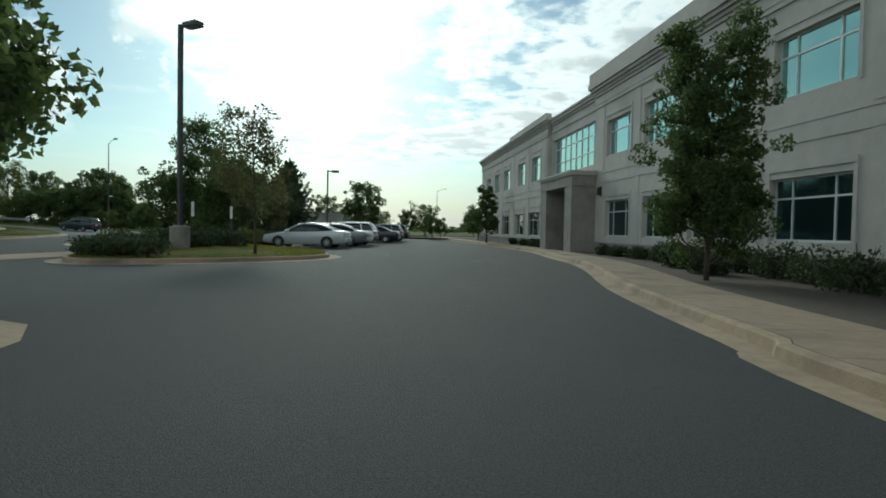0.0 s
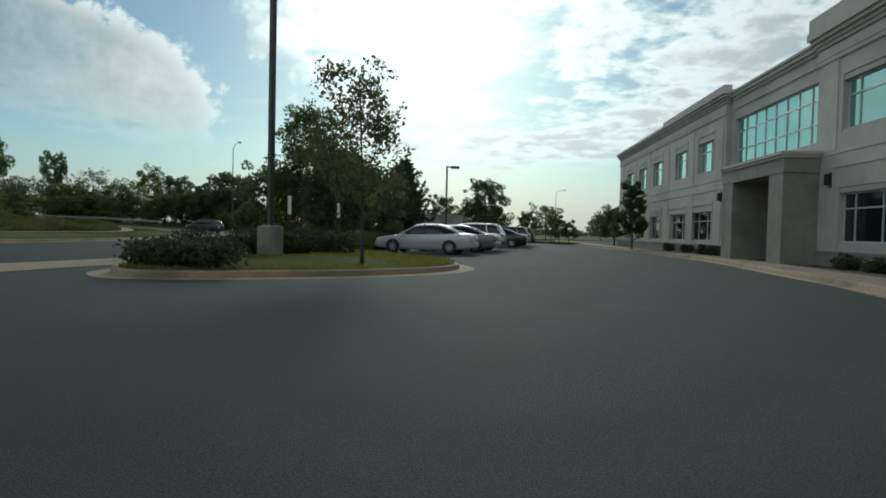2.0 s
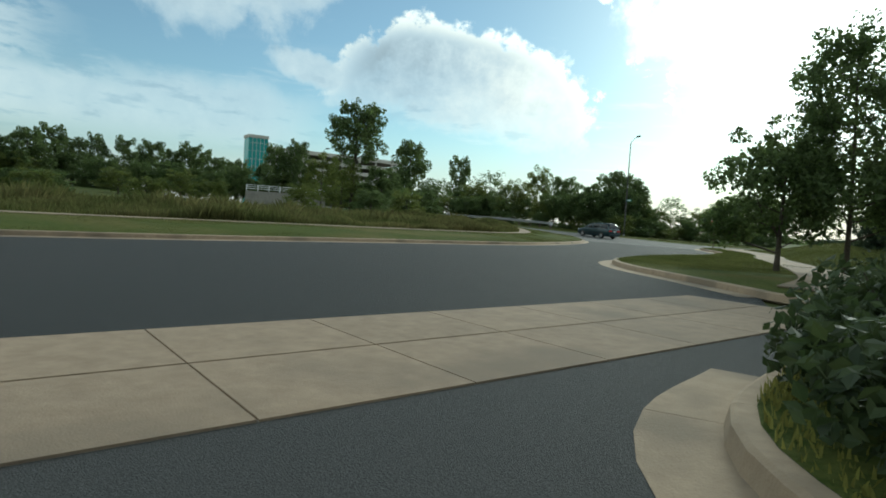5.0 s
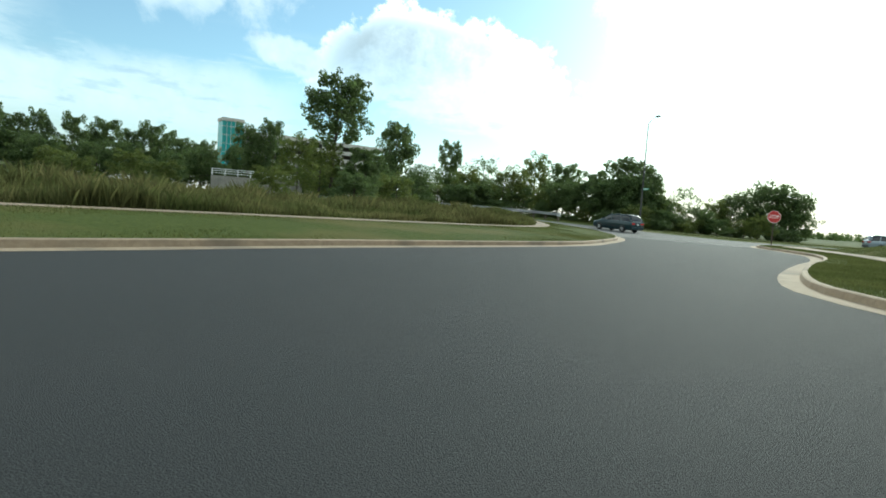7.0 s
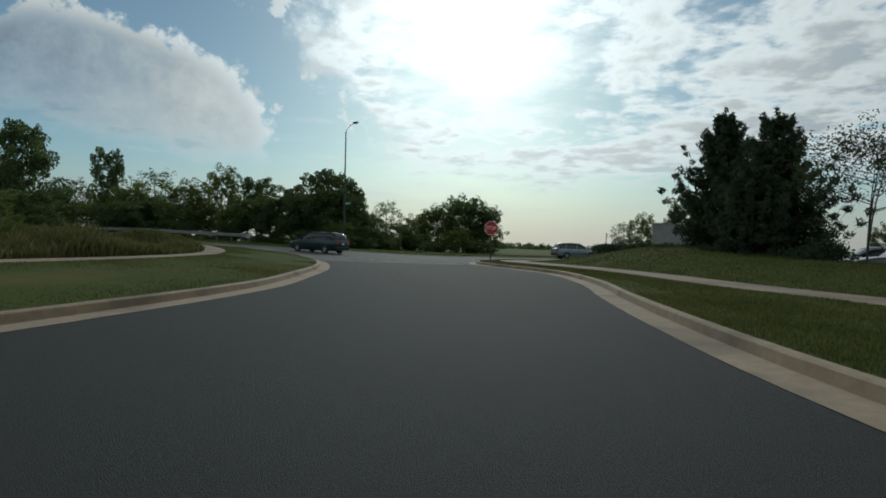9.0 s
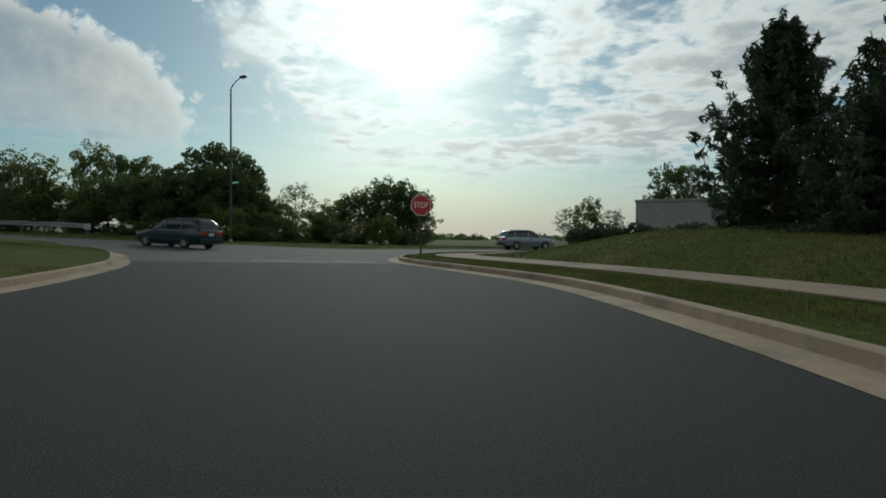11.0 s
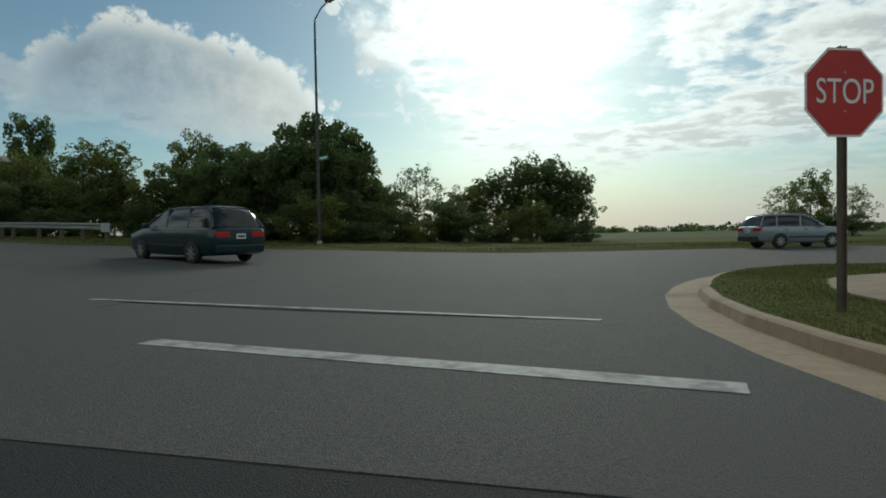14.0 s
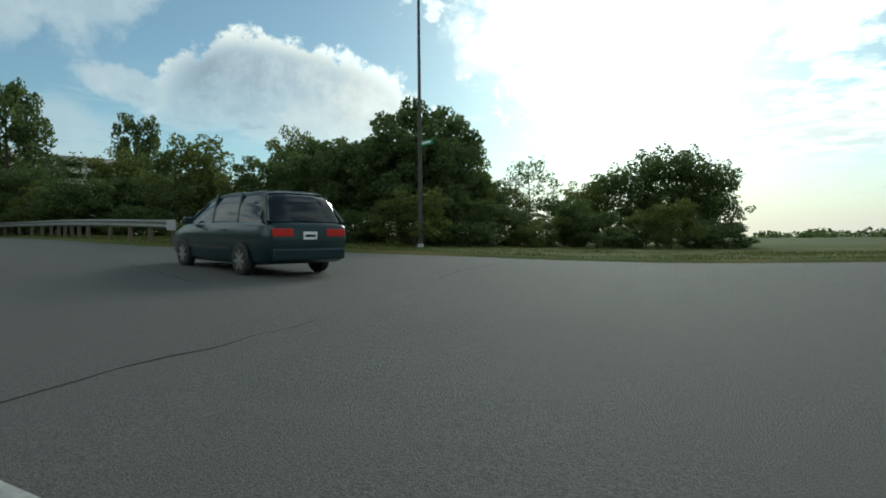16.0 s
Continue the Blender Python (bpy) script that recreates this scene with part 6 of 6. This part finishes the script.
            for k in range(13):
                a = math.pi * k / 12
                rs.append([bm.verts.new((ax + r * math.cos(a), sgn * y, wr + r * math.sin(a))) for r, y in ((wr * 0.9, W - 0.2), (wr * 0.95, W + 0.016), (wr * 1.13, W + 0.016))])
            for a, b in zip(rs, rs[1:]):
                for k in range(2):
                    bm.faces.new((a[k], a[k + 1], b[k + 1], b[k]))
            part("wheel_arch", bm, M["trim"], t)
    return t


def nose(x, y, heading, z=0.0, back=2.4, climb=0.0):
    """Pose of a car whose middle stands at x, y; heading in degrees left of +y."""
    return Matrix.Translation((x, y, z)) @ Matrix.Rotation(radians(heading - 90), 4, "Z") @ Matrix.Rotation(radians(climb), 4, "Y") @ Matrix.Translation((-back, 0, 0))


vehicle("sedan", "sedan", M["silver"], nose(-6.2, 34.8, 83), "silver four-door sedan parked in the car park", "parked cars")
vehicle("sedan", "sedan", M["grey_car"], nose(-5.3, 38.6, 83), "grey sedan parked in the car park", "parked cars")
vehicle("suv", "suv", M["white_car"], nose(-4.8, 42.8, 83), "white hatchback parked in the car park", "parked cars")
vehicle("sedan", "sedan", M["black_car"], nose(-3.6, 51.2, 83), "black sedan parked in the car park", "parked cars")
vehicle("suv", "suv", M["grey_car"], nose(-3.1, 56.2, 83), "grey hatchback parked in the car park", "parked cars")
vehicle("suv", "suv", M["black_car"], nose(-2.6, 61.2, 83), "black sport utility car parked in the car park", "parked cars")
vehicle("sedan", "sedan", M["silver"], nose(-8.9, 61.0, 83), "silver sedan parked behind the pines", "parked cars")
vehicle("minivan", "van", M["navy"], nose(-42.9, 77.5, 73, rise(-42.7, 77.6), 2.5, 2.0), "dark teal minivan with lit brake lights on the road", "", True)
vehicle("suv", "suv", M["slate"], nose(-21.8, 94.6, -66, 0.005), "slate grey sport utility car on the main road")
vehicle("suv", "suv", M["black_car"], nose(-8.9, 57.6, 82), "black sport utility car parked beside the airy tree", "parked cars")

# ---------------------------------------------------------------- the climbing road
for ob in [o for o in bpy.data.objects if not o.parent and o.name.split(".")[0] in ("road_main", "road_exit", "verge_far", "pavement_far", "verge_main", "tar_seam", "stop_line", "crossing_line", "tall_grass", "grass_tufts", "mown_grass", "guard_rail", "kerb")]:
    for o in [ob] + list(ob.children_recursive):
        if o.type == "MESH":
            co = np.empty(len(o.data.vertices) * 3)
            o.data.vertices.foreach_get("co", co)
            co = co.reshape(-1, 3)
            if co[:, 0].min() < -33:
                co[:, 2] += [rise(x, y) if x < -33 else 0.0 for x, y in co[:, :2].tolist()]
                o.data.vertices.foreach_set("co", co.ravel())
                o.data.update()
